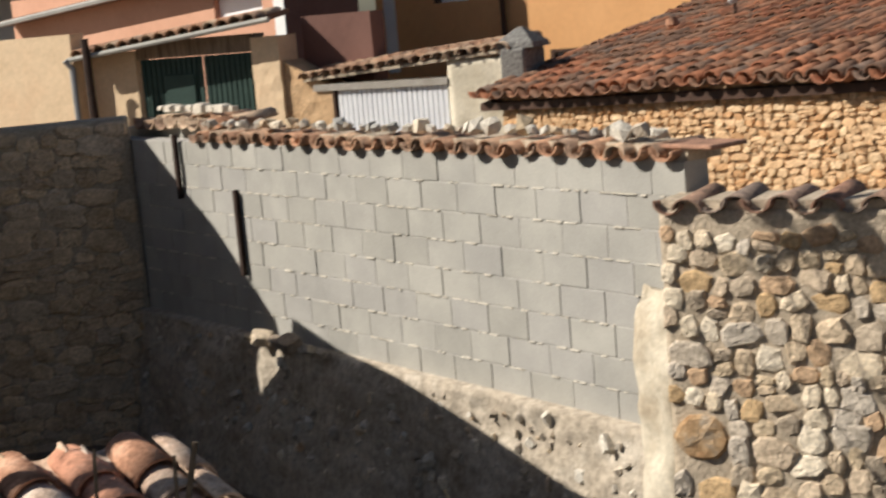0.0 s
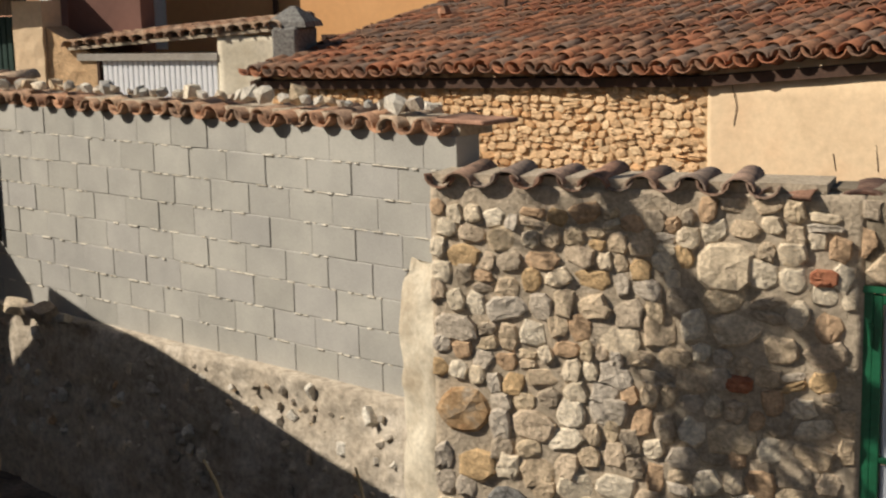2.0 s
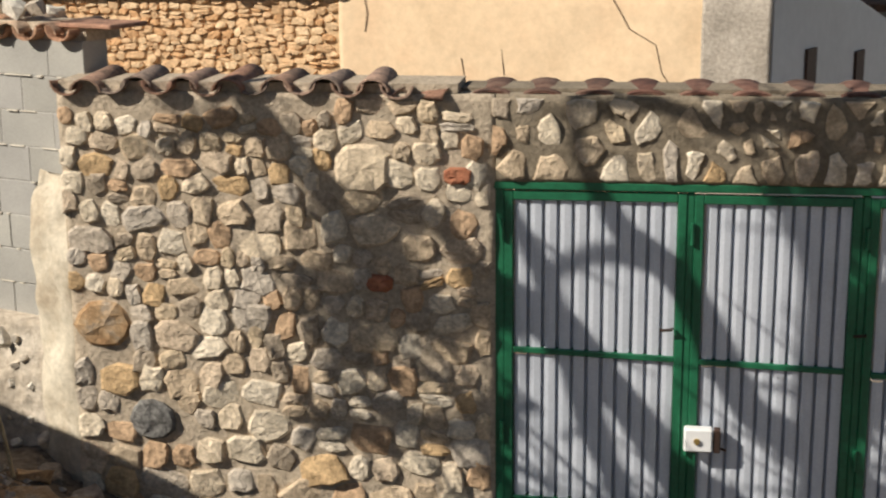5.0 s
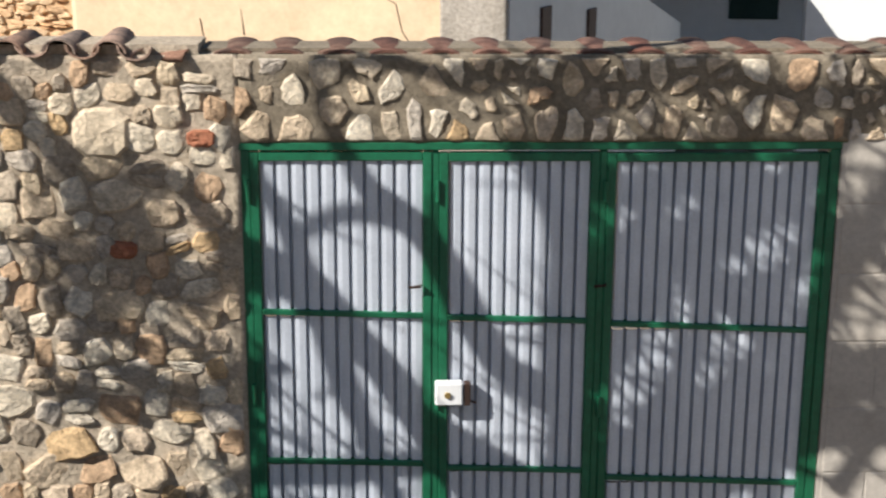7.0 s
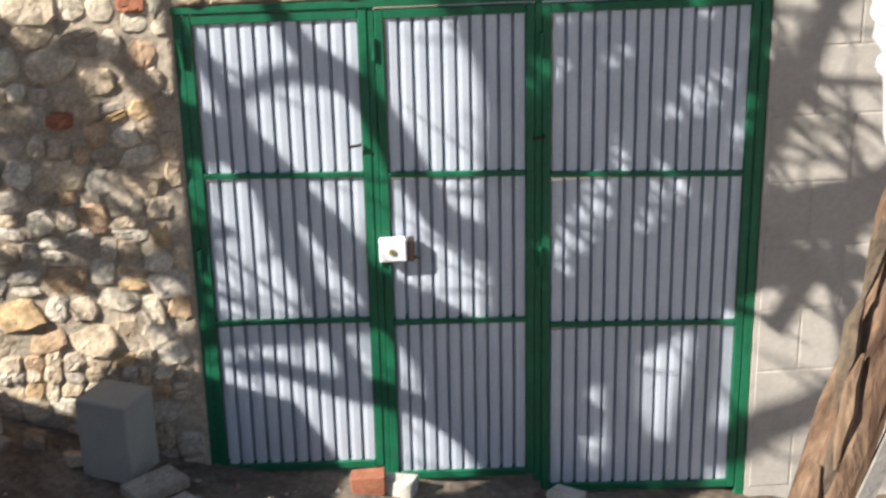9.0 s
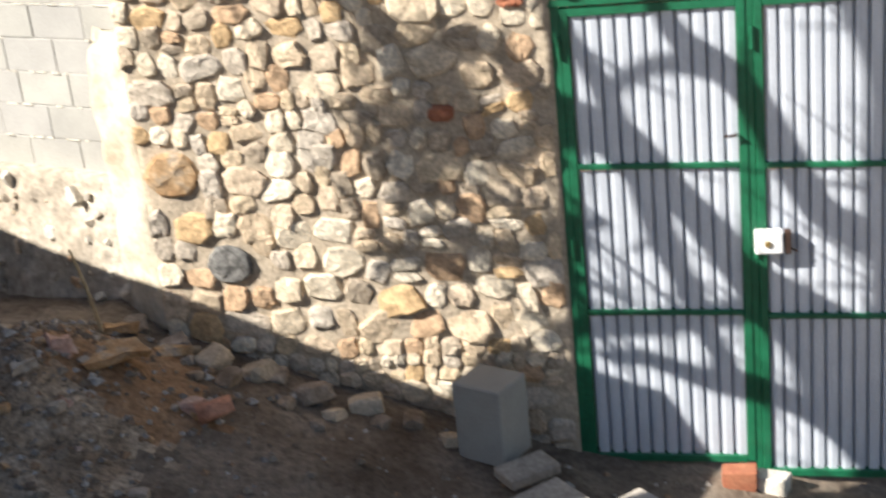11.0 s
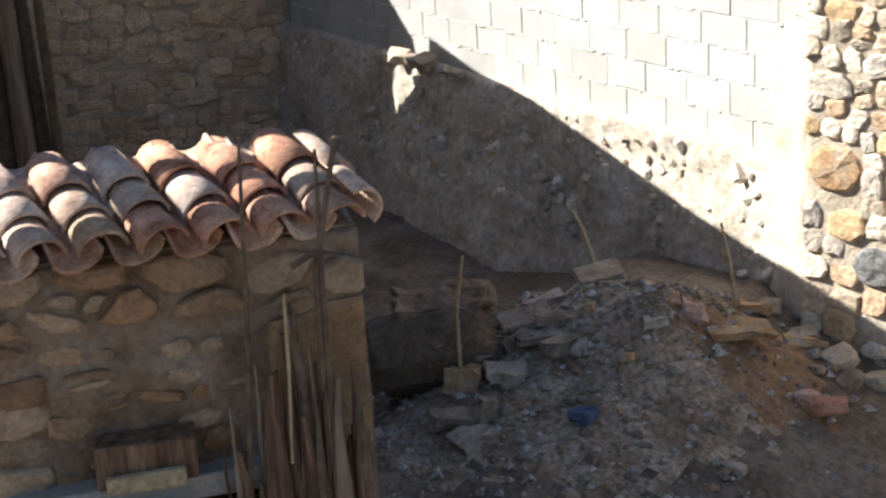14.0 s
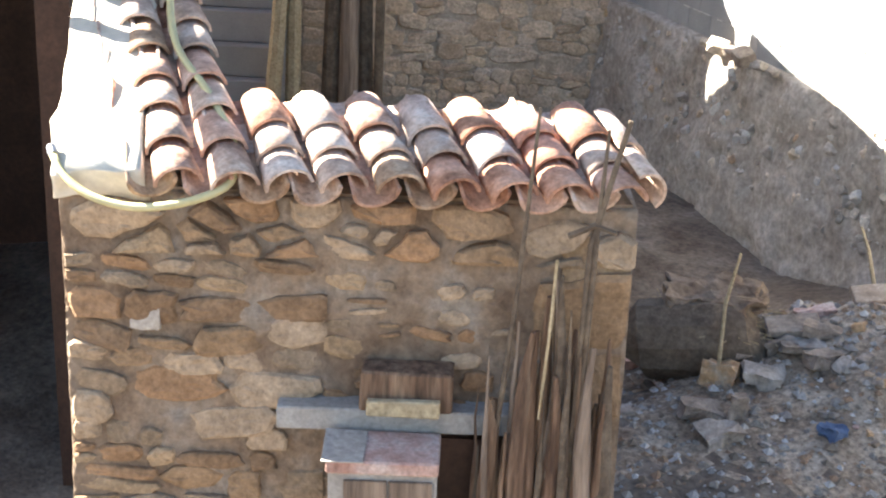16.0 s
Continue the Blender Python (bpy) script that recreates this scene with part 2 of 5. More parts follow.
def box(x0, x1, y0, y1, z0, z1, bevel=0.0, bm=None, m=None):
    bm = bm or bmesh.new()
    vs = [bm.verts.new((x, y, z)) for z in (z0, z1) for y in (y0, y1) for x in (x0, x1)]
    if m is not None:
        for v in vs:
            v.co = m @ v.co
    fs = [bm.faces.new([vs[i] for i in q]) for q in ((0, 2, 3, 1), (4, 5, 7, 6), (0, 1, 5, 4), (2, 6, 7, 3), (0, 4, 6, 2), (1, 3, 7, 5))]
    if bevel:
        es = list({e for f in fs for e in f.edges})
        bmesh.ops.bevel(bm, geom=es, offset=bevel, segments=1, affect="EDGES")
    return bm


def tube(points, radii, seg=8, bm=None, squash=1.0):
    bm = bm or bmesh.new()
    pts = [Vector(p) for p in points]
    if not isinstance(radii, (list, tuple)):
        radii = [radii] * len(pts)
    rings = []
    for i, p in enumerate(pts):
        d = (pts[min(i + 1, len(pts) - 1)] - pts[max(i - 1, 0)]).normalized()
        a = d.orthogonal().normalized() if not rings else (ref - d * ref.dot(d)).normalized()
        ref = a
        b = d.cross(a)
        rings.append([bm.verts.new(p + (a * math.cos(t) + b * math.sin(t) * squash) * radii[i]) for t in (2 * math.pi * k / seg for k in range(seg))])
    for r0, r1 in zip(rings, rings[1:]):
        for k in range(seg):
            bm.faces.new((r0[k], r0[(k + 1) % seg], r1[(k + 1) % seg], r1[k]))
    bm.faces.new(rings[0][::-1]), bm.faces.new(rings[-1])
    return bm


def rough(bm, amount, scale, seed=0.0, axes=(1, 1, 1)):
    """Uneven worn surface."""
    for v in bm.verts:
        n = noise.noise_vector(v.co * scale + Vector((seed, seed * 1.7, seed * 0.3)))
        v.co += Vector((n.x * axes[0], n.y * axes[1], n.z * axes[2])) * amount
    return bm


def grid_slab(x0, x1, z0, z1, nx, nz, thick, depth):
    """A wall panel facing -y whose front is y = depth(x, z)."""
    bm = bmesh.new()
    g = [[bm.verts.new((x0 + (x1 - x0) * i / nx, depth(x0 + (x1 - x0) * i / nx, z0 + (z1 - z0) * j / nz), z0 + (z1 - z0) * j / nz)) for i in range(nx + 1)] for j in range(nz + 1)]
    for j in range(nz):
        for i in range(nx):
            bm.faces.new((g[j][i], g[j][i + 1], g[j + 1][i + 1], g[j + 1][i]))
    rim = [g[0][i] for i in range(nx + 1)] + [g[j][nx] for j in range(1, nz + 1)] + [g[nz][i] for i in range(nx - 1, -1, -1)] + [g[j][0] for j in range(nz - 1, 0, -1)]
    back = [bm.verts.new((v.co.x, thick, v.co.z)) for v in rim]
    n = len(rim)
    for i in range(n):
        bm.faces.new((rim[i], back[i], back[(i + 1) % n], rim[(i + 1) % n]))
    bm.faces.new(back)
    return bm


def cells(inside, x0, x1, z0, z1, pitch, aspect, rng, relax=2, fixed=()):
    """Seeds of irregular stones over a wall: (x, z) pairs spread evenly, closer upwards than along."""
    n = int((x1 - x0) * (z1 - z0) / (pitch * pitch * aspect))
    pts = np.array([p for p in ((rng.uniform(x0, x1), rng.uniform(z0, z1)) for _ in range(n * 2)) if inside(*p)][:n])
    pts = np.array([p for p in pts if all(((p[0] - f[0]) / aspect) ** 2 + (p[1] - f[1]) ** 2 > (f[2] * 1.1) ** 2 for f in fixed)])
    s = np.array([[rng.uniform(x0, x1), rng.uniform(z0, z1)] for _ in range(n * 25)])
    for _ in range(relax):
        d = ((s[:, None, 0] - pts[None, :, 0]) / aspect) ** 2 + (s[:, None, 1] - pts[None, :, 1]) ** 2
        own = d.argmin(1)
        for i in range(len(pts)):
            mine = s[own == i]
            if len(mine):
                pts[i] = 0.5 * pts[i] + 0.5 * mine.mean(0)
    return np.array([p for p in pts if inside(*p)])


def stone_outline(pts, i, aspect, gap, rmax, rng, nv=11, extra=()):
    p = pts[i]
    d = (pts - p) / np.array([aspect, 1])
    others = np.delete(d, i, 0)
    others = others[(others ** 2).sum(1) < (5 * rmax) ** 2]
    out = []
    turn = rng.uniform(0, 1)
    for k in range(nv):
        a = 2 * math.pi * (k + turn) / nv
        w = np.array([math.cos(a), math.sin(a)])
        r = rmax
        c = others @ w
        ok = c > 1e-6
        if ok.any():
            r = min(r, float(((others[ok] ** 2).sum(1) / (2 * c[ok])).min()))
        for f in extra:
            q = np.array([(f[0] - p[0]) / aspect, f[1] - p[1]])
            cc = q @ w
            if cc > 1e-6:
                L = math.hypot(*q)
                r = min(r, max(0.01, (L - f[2]) * L / cc))
        r = max(0.012, r - gap) * rng.uniform(0.86, 1.05)
        out.append((w[0] * r * aspect, w[1] * r))
    return out


def stone_mesh(outline, bulge, rng, back=0.03):
    """A rounded stone, its face towards -y, about its own centre."""
    bm = bmesh.new()
    rings = []
    tilt = (rng.uniform(-0.18, 0.18), rng.uniform(-0.18, 0.18))
    for sc, y in ((1.0, back), (1.0, -bulge * 0.35), (0.86, -bulge * 0.85), (0.5, -bulge)):
        rings.append([bm.verts.new((x * sc, y * (1 + rng.uniform(-0.2, 0.2)) + (tilt[0] * x + tilt[1] * z) * sc * (y < 0), z * sc)) for x, z in outline])
    n = len(outline)
    for a, b in zip(rings, rings[1:]):
        for k in range(n):
            bm.faces.new((a[k], a[(k + 1) % n], b[(k + 1) % n], b[k]))
    c = bm.verts.new((0, -bulge * rng.uniform(0.9, 1.1), 0))
    for k in range(n):
        bm.faces.new((rings[-1][k], rings[-1][(k + 1) % n], c))
    return bm


def stones(parent, m, inside, x0, x1, z0, z1, pitch, aspect, gap, bulge, material, seed, rmax=None, fixed=(), face=0.0, pick=None):
    """Separate stones on the wall `parent`, in the wall's frame m (x along, -y out, z up)."""
    rng = random.Random(seed)
    pts = cells(inside, x0, x1, z0, z1, pitch, aspect, rng, fixed=fixed)
    for i in range(len(pts)):
        o = stone_outline(pts, i, aspect, gap, rmax or pitch * 1.05, rng, extra=fixed)
        o = [(min(max(x, x0 + 0.004 - pts[i][0]), x1 - 0.004 - pts[i][0]), min(max(z, z0 + 0.004 - pts[i][1]), z1 - 0.004 - pts[i][1])) for x, z in o]
        bm = stone_mesh(o, bulge * rng.uniform(0.6, 1.3), rng)
        st = link(bm, "stone", pick(rng, *pts[i]) if pick else material, None)
        f = face(*pts[i]) if callable(face) else face
        st.parent = parent
        st.matrix_local = m @ Matrix.Translation((pts[i][0], f, pts[i][1]))


def coursed(parent, inside, x0, x1, z0, z1, h, aspect, gap, bulge, material, seed, fixed=(), face=0.0, wander=0.5, keep=1.0, nv=13, chip=0.1, split=0.16):
    """Separate squarish stones in loose, wandering courses on the wall `parent`, bedded in mortar."""
    rng = random.Random(seed)

    def sway(x, z):
        return wander * h * noise.noise(Vector((x * 1.7, z * 1.1, seed)))

    def lay(cx, cz, w, t):
        if not inside(cx, cz) or rng.random() > keep:
            return
        if any(abs(cx - f[0]) < f[2] * 0.95 + w * 0.3 and abs(cz - f[1]) < f[2] * 0.85 + t * 0.3 for f in fixed):
            return
        e = rng.uniform(2.6, 5.5)
        turn = rng.uniform(-0.3, 0.3) / aspect
        out = []
        for k in range(nv):
            a = 2 * math.pi * (k + 0.4 + chip * rng.uniform(-1.5, 1.5)) / nv
            c, s = math.cos(a), math.sin(a)
            q = (abs(c) ** e + abs(s) ** e) ** (-1 / e) * rng.uniform(0.92 - chip, 1.0 + chip * 0.8)
            x, z = c * q * w / 2, s * q * t / 2
            x, z = x * math.cos(turn) - z * math.sin(turn), x * math.sin(turn) + z * math.cos(turn)
            out.append((min(max(x, x0 + 0.004 - cx), x1 - 0.004 - cx), min(max(z, z0 + 0.004 - cz), z1 - 0.004 - cz)))
        st = link(stone_mesh(out, bulge * rng.uniform(0.6, 1.35), rng), "stone", material)
        st.parent = parent
        f = face(cx, cz) if callable(face) else face
        st.matrix_local = Matrix.Translation((cx, f, cz))

    z = z0
    while z < z1 - h * 0.3:
        t = h * rng.uniform(0.72, 1.3)
        x = x0 - rng.uniform(0, h * 0.4)
        while x < x1:
            w = t * aspect * rng.choice((0.75, 0.9, 1.0, 1.15, 1.35, 1.7))
            cx, cz = x + w / 2, z + t / 2
            cz += sway(cx, cz)
            g = gap * rng.uniform(0.6, 1.6)
            if rng.random() < split:
                lay(cx, cz - t * 0.25, w - g, t * 0.5 - g)
                lay(cx, cz + t * 0.25, w - g, t * 0.5 - g)
            else:
                lay(cx, cz + rng.uniform(-0.16, 0.16) * t, w - g, t * rng.uniform(0.85, 1.25) - g)
            x += w
        z += t


def tile_mesh(name, r0, r1, length, thick, seg=7, sag=0.0):
    """A tapered barrel tile along +y, its hollow downwards: radius r0 at y = 0 and r1 at the far end."""
    bm = bmesh.new()
    ends = []
    for y, r in ((0, r0), (length, r1)):
        ends.append([[bm.verts.new((rr * math.cos(a), y, rr * math.sin(a) * 0.82)) for a in (math.pi * k / seg for k in range(seg + 1))] for rr in (r, r - thick)])
    (o0, i0), (o1, i1) = ends
    for k in range(seg):
        bm.faces.new((o0[k], o0[k + 1], o1[k + 1], o1[k]))
        bm.faces.new((i0[k + 1], i0[k], i1[k], i1[k + 1]))
        bm.faces.new((o0[k + 1], o0[k], i0[k], i0[k + 1]))
        bm.faces.new((o1[k], o1[k + 1], i1[k + 1], i1[k]))
    for k in (0, seg):
        bm.faces.new((o0[k], o1[k], i1[k], i0[k]))
    bmesh.ops.recalc_face_normals(bm, faces=bm.faces)
    me = bpy.data.meshes.new(name)
    bm.to_mesh(me)
    bm.free()
    for p in me.polygons:
        p.use_smooth = len(p.vertices) == 4 and abs(p.normal.y) < 0.5
    return me


def frame_at(x, y, z, heading):
    """A wall's frame: x to the right along it, y away from the viewer, z up, for a viewer who looks along the heading (degrees right of north)."""
    return pose(x, y, z, 0, 0, -heading)


def corrugated(x0, x1, z0, z1, pitch, depth, rib=0.012):
    """Ribbed sheet facing -y, with narrow grooves."""
    bm = bmesh.new()
    xs = []
    n = max(1, round((x1 - x0) / pitch))
    p = (x1 - x0) / n
    for k in range(n):
        a = x0 + k * p
        xs += [(a, depth), (a + rib, depth), (a + rib * 1.6, 0), (a + p * 0.5, -0.003), (a + p - rib * 0.6, 0)]
    xs.append((x1, depth))
    lo = [bm.verts.new((x, y, z0)) for x, y in xs]
    hi = [bm.verts.new((x, y, z1)) for x, y in xs]
    lo2 = [bm.verts.new((x, y + 0.002, z0)) for x, y in xs]
    hi2 = [bm.verts.new((x, y + 0.002, z1)) for x, y in xs]
    for i in range(len(xs) - 1):
        bm.faces.new((lo[i], lo[i + 1], hi[i + 1], hi[i]))
        bm.faces.new((lo2[i + 1], lo2[i], hi2[i], hi2[i + 1]))
        bm.faces.new((hi[i], hi[i + 1], hi2[i + 1], hi2[i]))
        bm.faces.new((lo[i + 1], lo[i], lo2[i], lo2[i + 1]))
    return bm


# ---- ground ----
GX = [-60, -14, -9, -6, -5.0, -4.4, -3.4, -2.5, -1.4, -0.7, 1.2, 2.5, 8, 60]
GZ = [1.3, 0.9, 0.75, 0.62, 0.9, 1.2, 1.3, 1.0, 0.6, 0.38, 0.08, -0.05, -0.2, -0.6]


def ground_z(x, y):
    z = float(np.interp(x, GX, GZ))
    d = math.hypot((x + 3.75) / 0.85, (y - 6.4) / 0.6)
    z += 0.3 * math.exp(-d * d)                        # the heap of spoil by the bank
    z -= 0.13 * min(3.0, max(0.0, 5.9 - y)) * float(np.interp(x, [-8, -4.5, 0, 4], [1, 1, 0.6, 0.2]))
    z += 0.6 * min(1, max(0, (y - 16) / 4))            # the village lies a little higher
    near = 1 if -8 < x < 3 and 3 < y < 7.6 else 0.4
    n = noise.noise(Vector((x * 1.3, y * 1.3, 0))) * 0.06 + noise.noise(Vector((x * 4, y * 4, 3))) * 0.035 + noise.noise(Vector((x * 11, y * 11, 7))) * 0.016
    return z + n * near


def build_ground():
    bm = bmesh.new()
    xs = [-3000, -300, -60, -25] + [-14 + 0.5 * i for i in range(14)] + [-7 + 0.07 * i for i in range(137)] + [3, 4, 6, 10, 25, 60, 300, 3000]
    ys = [-3000, -300, -60, -20, -8, -4, 0, 1, 2] + [2.6 + 0.07 * i for i in range(86)] + [9, 9.7, 10.4, 11.5, 13, 16, 20, 30, 60, 300, 3000]
    g = [[bm.verts.new((x, y, ground_z(x, y) if abs(x) < 100 and abs(y) < 100 else (0.5 if y < 0 else 2.0))) for x in xs] for y in ys]
    for j in range(len(ys) - 1):
        for i in range(len(xs) - 1):
            bm.faces.new((g[j][i], g[j][i + 1], g[j + 1][i + 1], g[j + 1][i]))
    ob = link(bm, "ground", M_EARTH, smooth=True)
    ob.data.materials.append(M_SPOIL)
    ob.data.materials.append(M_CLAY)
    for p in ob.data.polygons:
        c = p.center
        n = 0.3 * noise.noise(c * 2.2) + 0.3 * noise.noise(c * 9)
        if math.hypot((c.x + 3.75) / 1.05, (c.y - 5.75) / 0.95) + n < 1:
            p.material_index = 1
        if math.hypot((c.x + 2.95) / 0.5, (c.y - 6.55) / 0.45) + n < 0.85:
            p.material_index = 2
    return tagged(ob, "bare brown earth strewn with rubble and dust", "ground", kind="structure")


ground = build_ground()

# ---- block wall on its earth bank ----
FB = frame_at(-3.0, 7.56, 0, 21.36)
wall_block = thing("wall_block", "unrendered grey concrete block wall with squeezed mortar joints", "wall", FB, kind="structure")
part("core", box(-7.4, -0.004, 0.0045, 0.19, 1.9, 3.6), M_JOINT, wall_block)
part("core", box(-7.5, -5.5, 0.26, 0.44, 1.9, 3.68), M_BLOCK, wall_block)


def block_mesh(w):
    bm = box(0.003, w - 0.003, 0, 0.18, 0.003, 0.197)
    me = bpy.data.meshes.new("block")
    bmesh.ops.recalc_face_normals(bm, faces=bm.faces)
    bmesh.ops.bevel(bm, geom=list(bm.edges), offset=0.003, segments=1, affect="EDGES")
    bm.to_mesh(me)
    bm.free()
    me.materials.append(M_BLOCK)
    return me


def lay_blocks():
    rng = random.Random(5)
    full = block_mesh(0.4)
    cut = {}
    offs = {1: 0.26, 2: 0.07, 3: 0.25, 4: 0.05, 5: 0.31, 6: 0.24, 7: 0.05, 8: 0.25}
    for row, off in offs.items():
        z = 3.6 - 0.2 * row
        x = -off
        spans = [(-off, 0.0)]
        while x > -6.85:
            spans.append((max(-6.9, x - 0.4), x))
            x -= 0.4
        for a, b in spans:
            w = round(b - a, 2)
            if w < 0.04:
                continue
            if abs(w - 0.4) > 0.005 and w not in cut:
                cut[w] = block_mesh(w)
            mesh_ob("block", full if abs(w - 0.4) <= 0.005 else cut[w], wall_block, Matrix.Translation((a, rng.uniform(-0.004, 0.003), z)))
    # mortar squeezed out along the bed joints
    for row in range(1, 8):
        bm = bmesh.new()
        z = 3.6 - 0.2 * row
        x = -6.85
        while x < -0.05:
            w = rng.uniform(0.02, 0.12)
            if rng.random() < 0.6:
                h = rng.uniform(0.004, 0.009)
                box(x, x + w, -rng.uniform(0.004, 0.011), 0.01, z - h, z + h * 0.5, bm=bm, bevel=0.002)
            x += w + rng.uniform(0.0, 0.06)
        part("mortar_bead", bm, M_PALE, wall_block, "pale mortar squeezed from the joint")


lay_blocks()

TILE_A = tile_mesh("tile", 0.118, 0.095, 0.42, 0.014)
TILE_A.materials.append(M_TILE_CAP)


TILE_B = TILE_A.copy()
TILE_B.materials.clear()
TILE_B.materials.append(M_TILE_OLD)


def cap(parent, x0, x1, y0, z, pitch, seed, covers=True, pans=True, drop=0.0, up=0.07, mesh=TILE_A, flat=1.0):
    flatten = Matrix.Diagonal((flat, 1, flat, 1))
    rng = random.Random(seed)
    n = int((x1 - x0) / pitch)
    for k in range(n + 1):
        x = x0 + (x1 - x0) * k / n
        j = rng.uniform(-0.012, 0.012)
        if pans:
            mesh_ob("tile", mesh, parent, Matrix.Translation((x, y0 + rng.uniform(-0.02, 0.02), z + 0.105 * flat + j)) @ pose(0, 0, 0, 4 + rng.uniform(-3, 3), 180 + rng.uniform(-7, 7), rng.uniform(-3, 3)) @ flatten)
        if covers and k < n:
            mesh_ob("tile", mesh, parent, Matrix.Translation((x + pitch / 2 + j, y0 + drop + rng.uniform(-0.02, 0.02), z + up + j)) @ pose(0, 0, 0, 4 + rng.uniform(-3, 3), rng.uniform(-7, 7), rng.uniform(-4, 4)) @ flatten)


def loose_stone(rng, size, flat=0.7, sub=2):
    bm = bmesh.new()
    bmesh.ops.create_icosphere(bm, subdivisions=sub, radius=0.5)
    s = rng.uniform(0, 100)
    cut = [rng.uniform(0.25, 0.38) for _ in range(6)]
    ax = Vector((size * rng.uniform(0.8, 1.25), size * rng.uniform(0.7, 1.0), size * flat * rng.uniform(0.8, 1.1)))
    for v in bm.verts:
        v.co *= 1 + (0.35 if sub == 2 else 0.6) * noise.noise(v.co * 2.6 + Vector((s, s, s)))
        c = v.co
        for a in range(3):
            c[a] = max(-cut[a], min(cut[5 - a], c[a])) * 1.15
        v.co = Vector((c.x * ax.x, c.y * ax.y, c.z * ax.z))
    return bm


cap_block = thing("tile_coping", "weathered clay barrel tile coping weighed down with stones", "coping", FB @ Matrix.Translation((0, 0, 0)))
cap(cap_block, -5.6, -0.12, -0.05, 3.59, 0.235, 11, covers=True, drop=0.0, up=0.035, flat=0.76)
part("bed", grid_slab(-5.6, 0.0, 3.6, 3.69, 60, 2, 0.3, lambda x, z: 0.03 + 0.015 * math.sin(x * 25)), M_MORTAR, cap_block)
part("end_slab", box(-0.2, 0.2, 0.0, 0.3, 3.67, 3.695, 0.006), M_TILE_OLD, cap_block, "dark stone slab closing the coping")
rng = random.Random(12)
for k in range(46):
    x = -5.5 + 5.35 * k / 45 + rng.uniform(-0.06, 0.06)
    sz = rng.choice((0.07, 0.09, 0.12, 0.16)) if k < 24 else rng.choice((0.08, 0.11, 0.15, 0.2))
    st = part("stone", loose_stone(rng, sz, 0.75, 1), rng.choice((M_STONE, M_PALE, M_BLOCK, M_PALE, M_STONE, M_CEMENT)), cap_block)
    st.location = (x, 0.02 + rng.uniform(0, 0.07), 3.73 + sz * 0.22)
    st.rotation_euler = (rng.uniform(-0.4, 0.4), rng.uniform(-0.4, 0.4), rng.uniform(0, 3))
cap2 = thing("tile_coping", "sunlit clay tile coping with pale stones on the higher wall end", "coping", FB @ Matrix.Translation((0, 0.25, 0.09)))
cap(cap2, -7.05, -5.5, -0.1, 3.58, 0.22, 13, drop=0.2, up=0.03)
part("bed", box(-7.1, -5.45, 0.0, 0.3, 3.59, 3.67), M_MORTAR, cap2)
for k in range(8):
    st = part("stone", loose_stone(rng, rng.uniform(0.1, 0.2), 0.6), M_PALE, cap2)
    st.location = (-6.9 + 0.19 * k, 0.1, 3.76)

bank = tagged(link(grid_slab(-7.2, 0.0, 0.2, 2.02, 150, 44, 0.3, lambda x, z: -0.10 - 0.13 * (2.02 - z) + 0.05 * noise.noise(Vector((x * 2.5, z * 2.5, 0))) + 0.028 * noise.noise(Vector((x * 8, z * 8, 4))) + 0.016 * noise.noise(Vector((x * 19, z * 19, 9)))), "earth_bank", M_BANK, smooth=True),
              "crumbling earth and rubble bank under the block wall", "bank", kind="structure")
bank.matrix_world = FB
rng = random.Random(77)
for k in range(420):
    x, z = rng.uniform(-6.9, -0.25), rng.uniform(1.1, 1.95)
    s = rng.choice((0.025, 0.03, 0.04, 0.05, 0.06, 0.07, 0.09, 0.12)) * rng.uniform(0.8, 1.2)
    st = part("stone", loose_stone(rng, s, 0.7), rng.choice((M_BANK, M_PALE, M_BANK, M_STONE, M_BANK)), bank)
    st.location = (x, -0.09 - 0.13 * (2.02 - z), z)
    st.rotation_euler = (rng.uniform(0, 3), rng.uniform(0, 3), rng.uniform(0, 3))

pier = tagged(link(rough(grid_slab(-3.33, -3.02, 1.2, 2.9, 6, 30, 0.28, lambda x, z: 0.0 + max(0, z - 2.45) * 0.3 + max(0, (-3.1 - x)) * 0.75), 0.05, 5.5), "plaster_pier", M_STRIP, smooth=True), "smooth pale plaster strip at the wall's end", "plaster", kind="structure")
pier.matrix_world = Matrix.Translation((0, 7.3, 0))

# ---- stone wall with the gate ----
FW = Matrix.Translation((0, 7.26, 0))
wall_stone = thing("wall_stone", "field stone wall set in lime mortar, dappled with branch shadows", "wall", FW, kind="structure")
part("core", grid_slab(-3.04, -0.76, -0.2, 3.38, 60, 90, 0.42, lambda x, z: 0.012 * noise.noise(Vector((x * 6, z * 6, 1)))), M_MORTAR, wall_stone, "grey-buff lime mortar", smooth=True)
part("core", grid_slab(-0.756, 2.3, 2.945, 3.38, 70, 12, 0.42, lambda x, z: 0.01 * noise.noise(Vector((x * 6, z * 6, 1)))), M_MORTAR2, wall_stone, "brown mortar", smooth=True)
part("core", box(2.27, 5.5, -0.001, 0.42, -0.6, 2.94), M_CBLOCK, wall_stone)
part("core", box(2.304, 5.5, 0.0, 0.42, 2.944, 3.38), M_MORTAR2, wall_stone)
KEY = [(-2.86, 2.13, 0.15), (-1.44, 3.0, 0.14), (-1.36, 2.40, 0.05), (-2.62, 1.6, 0.13), (-0.95, 2.97, 0.05)]
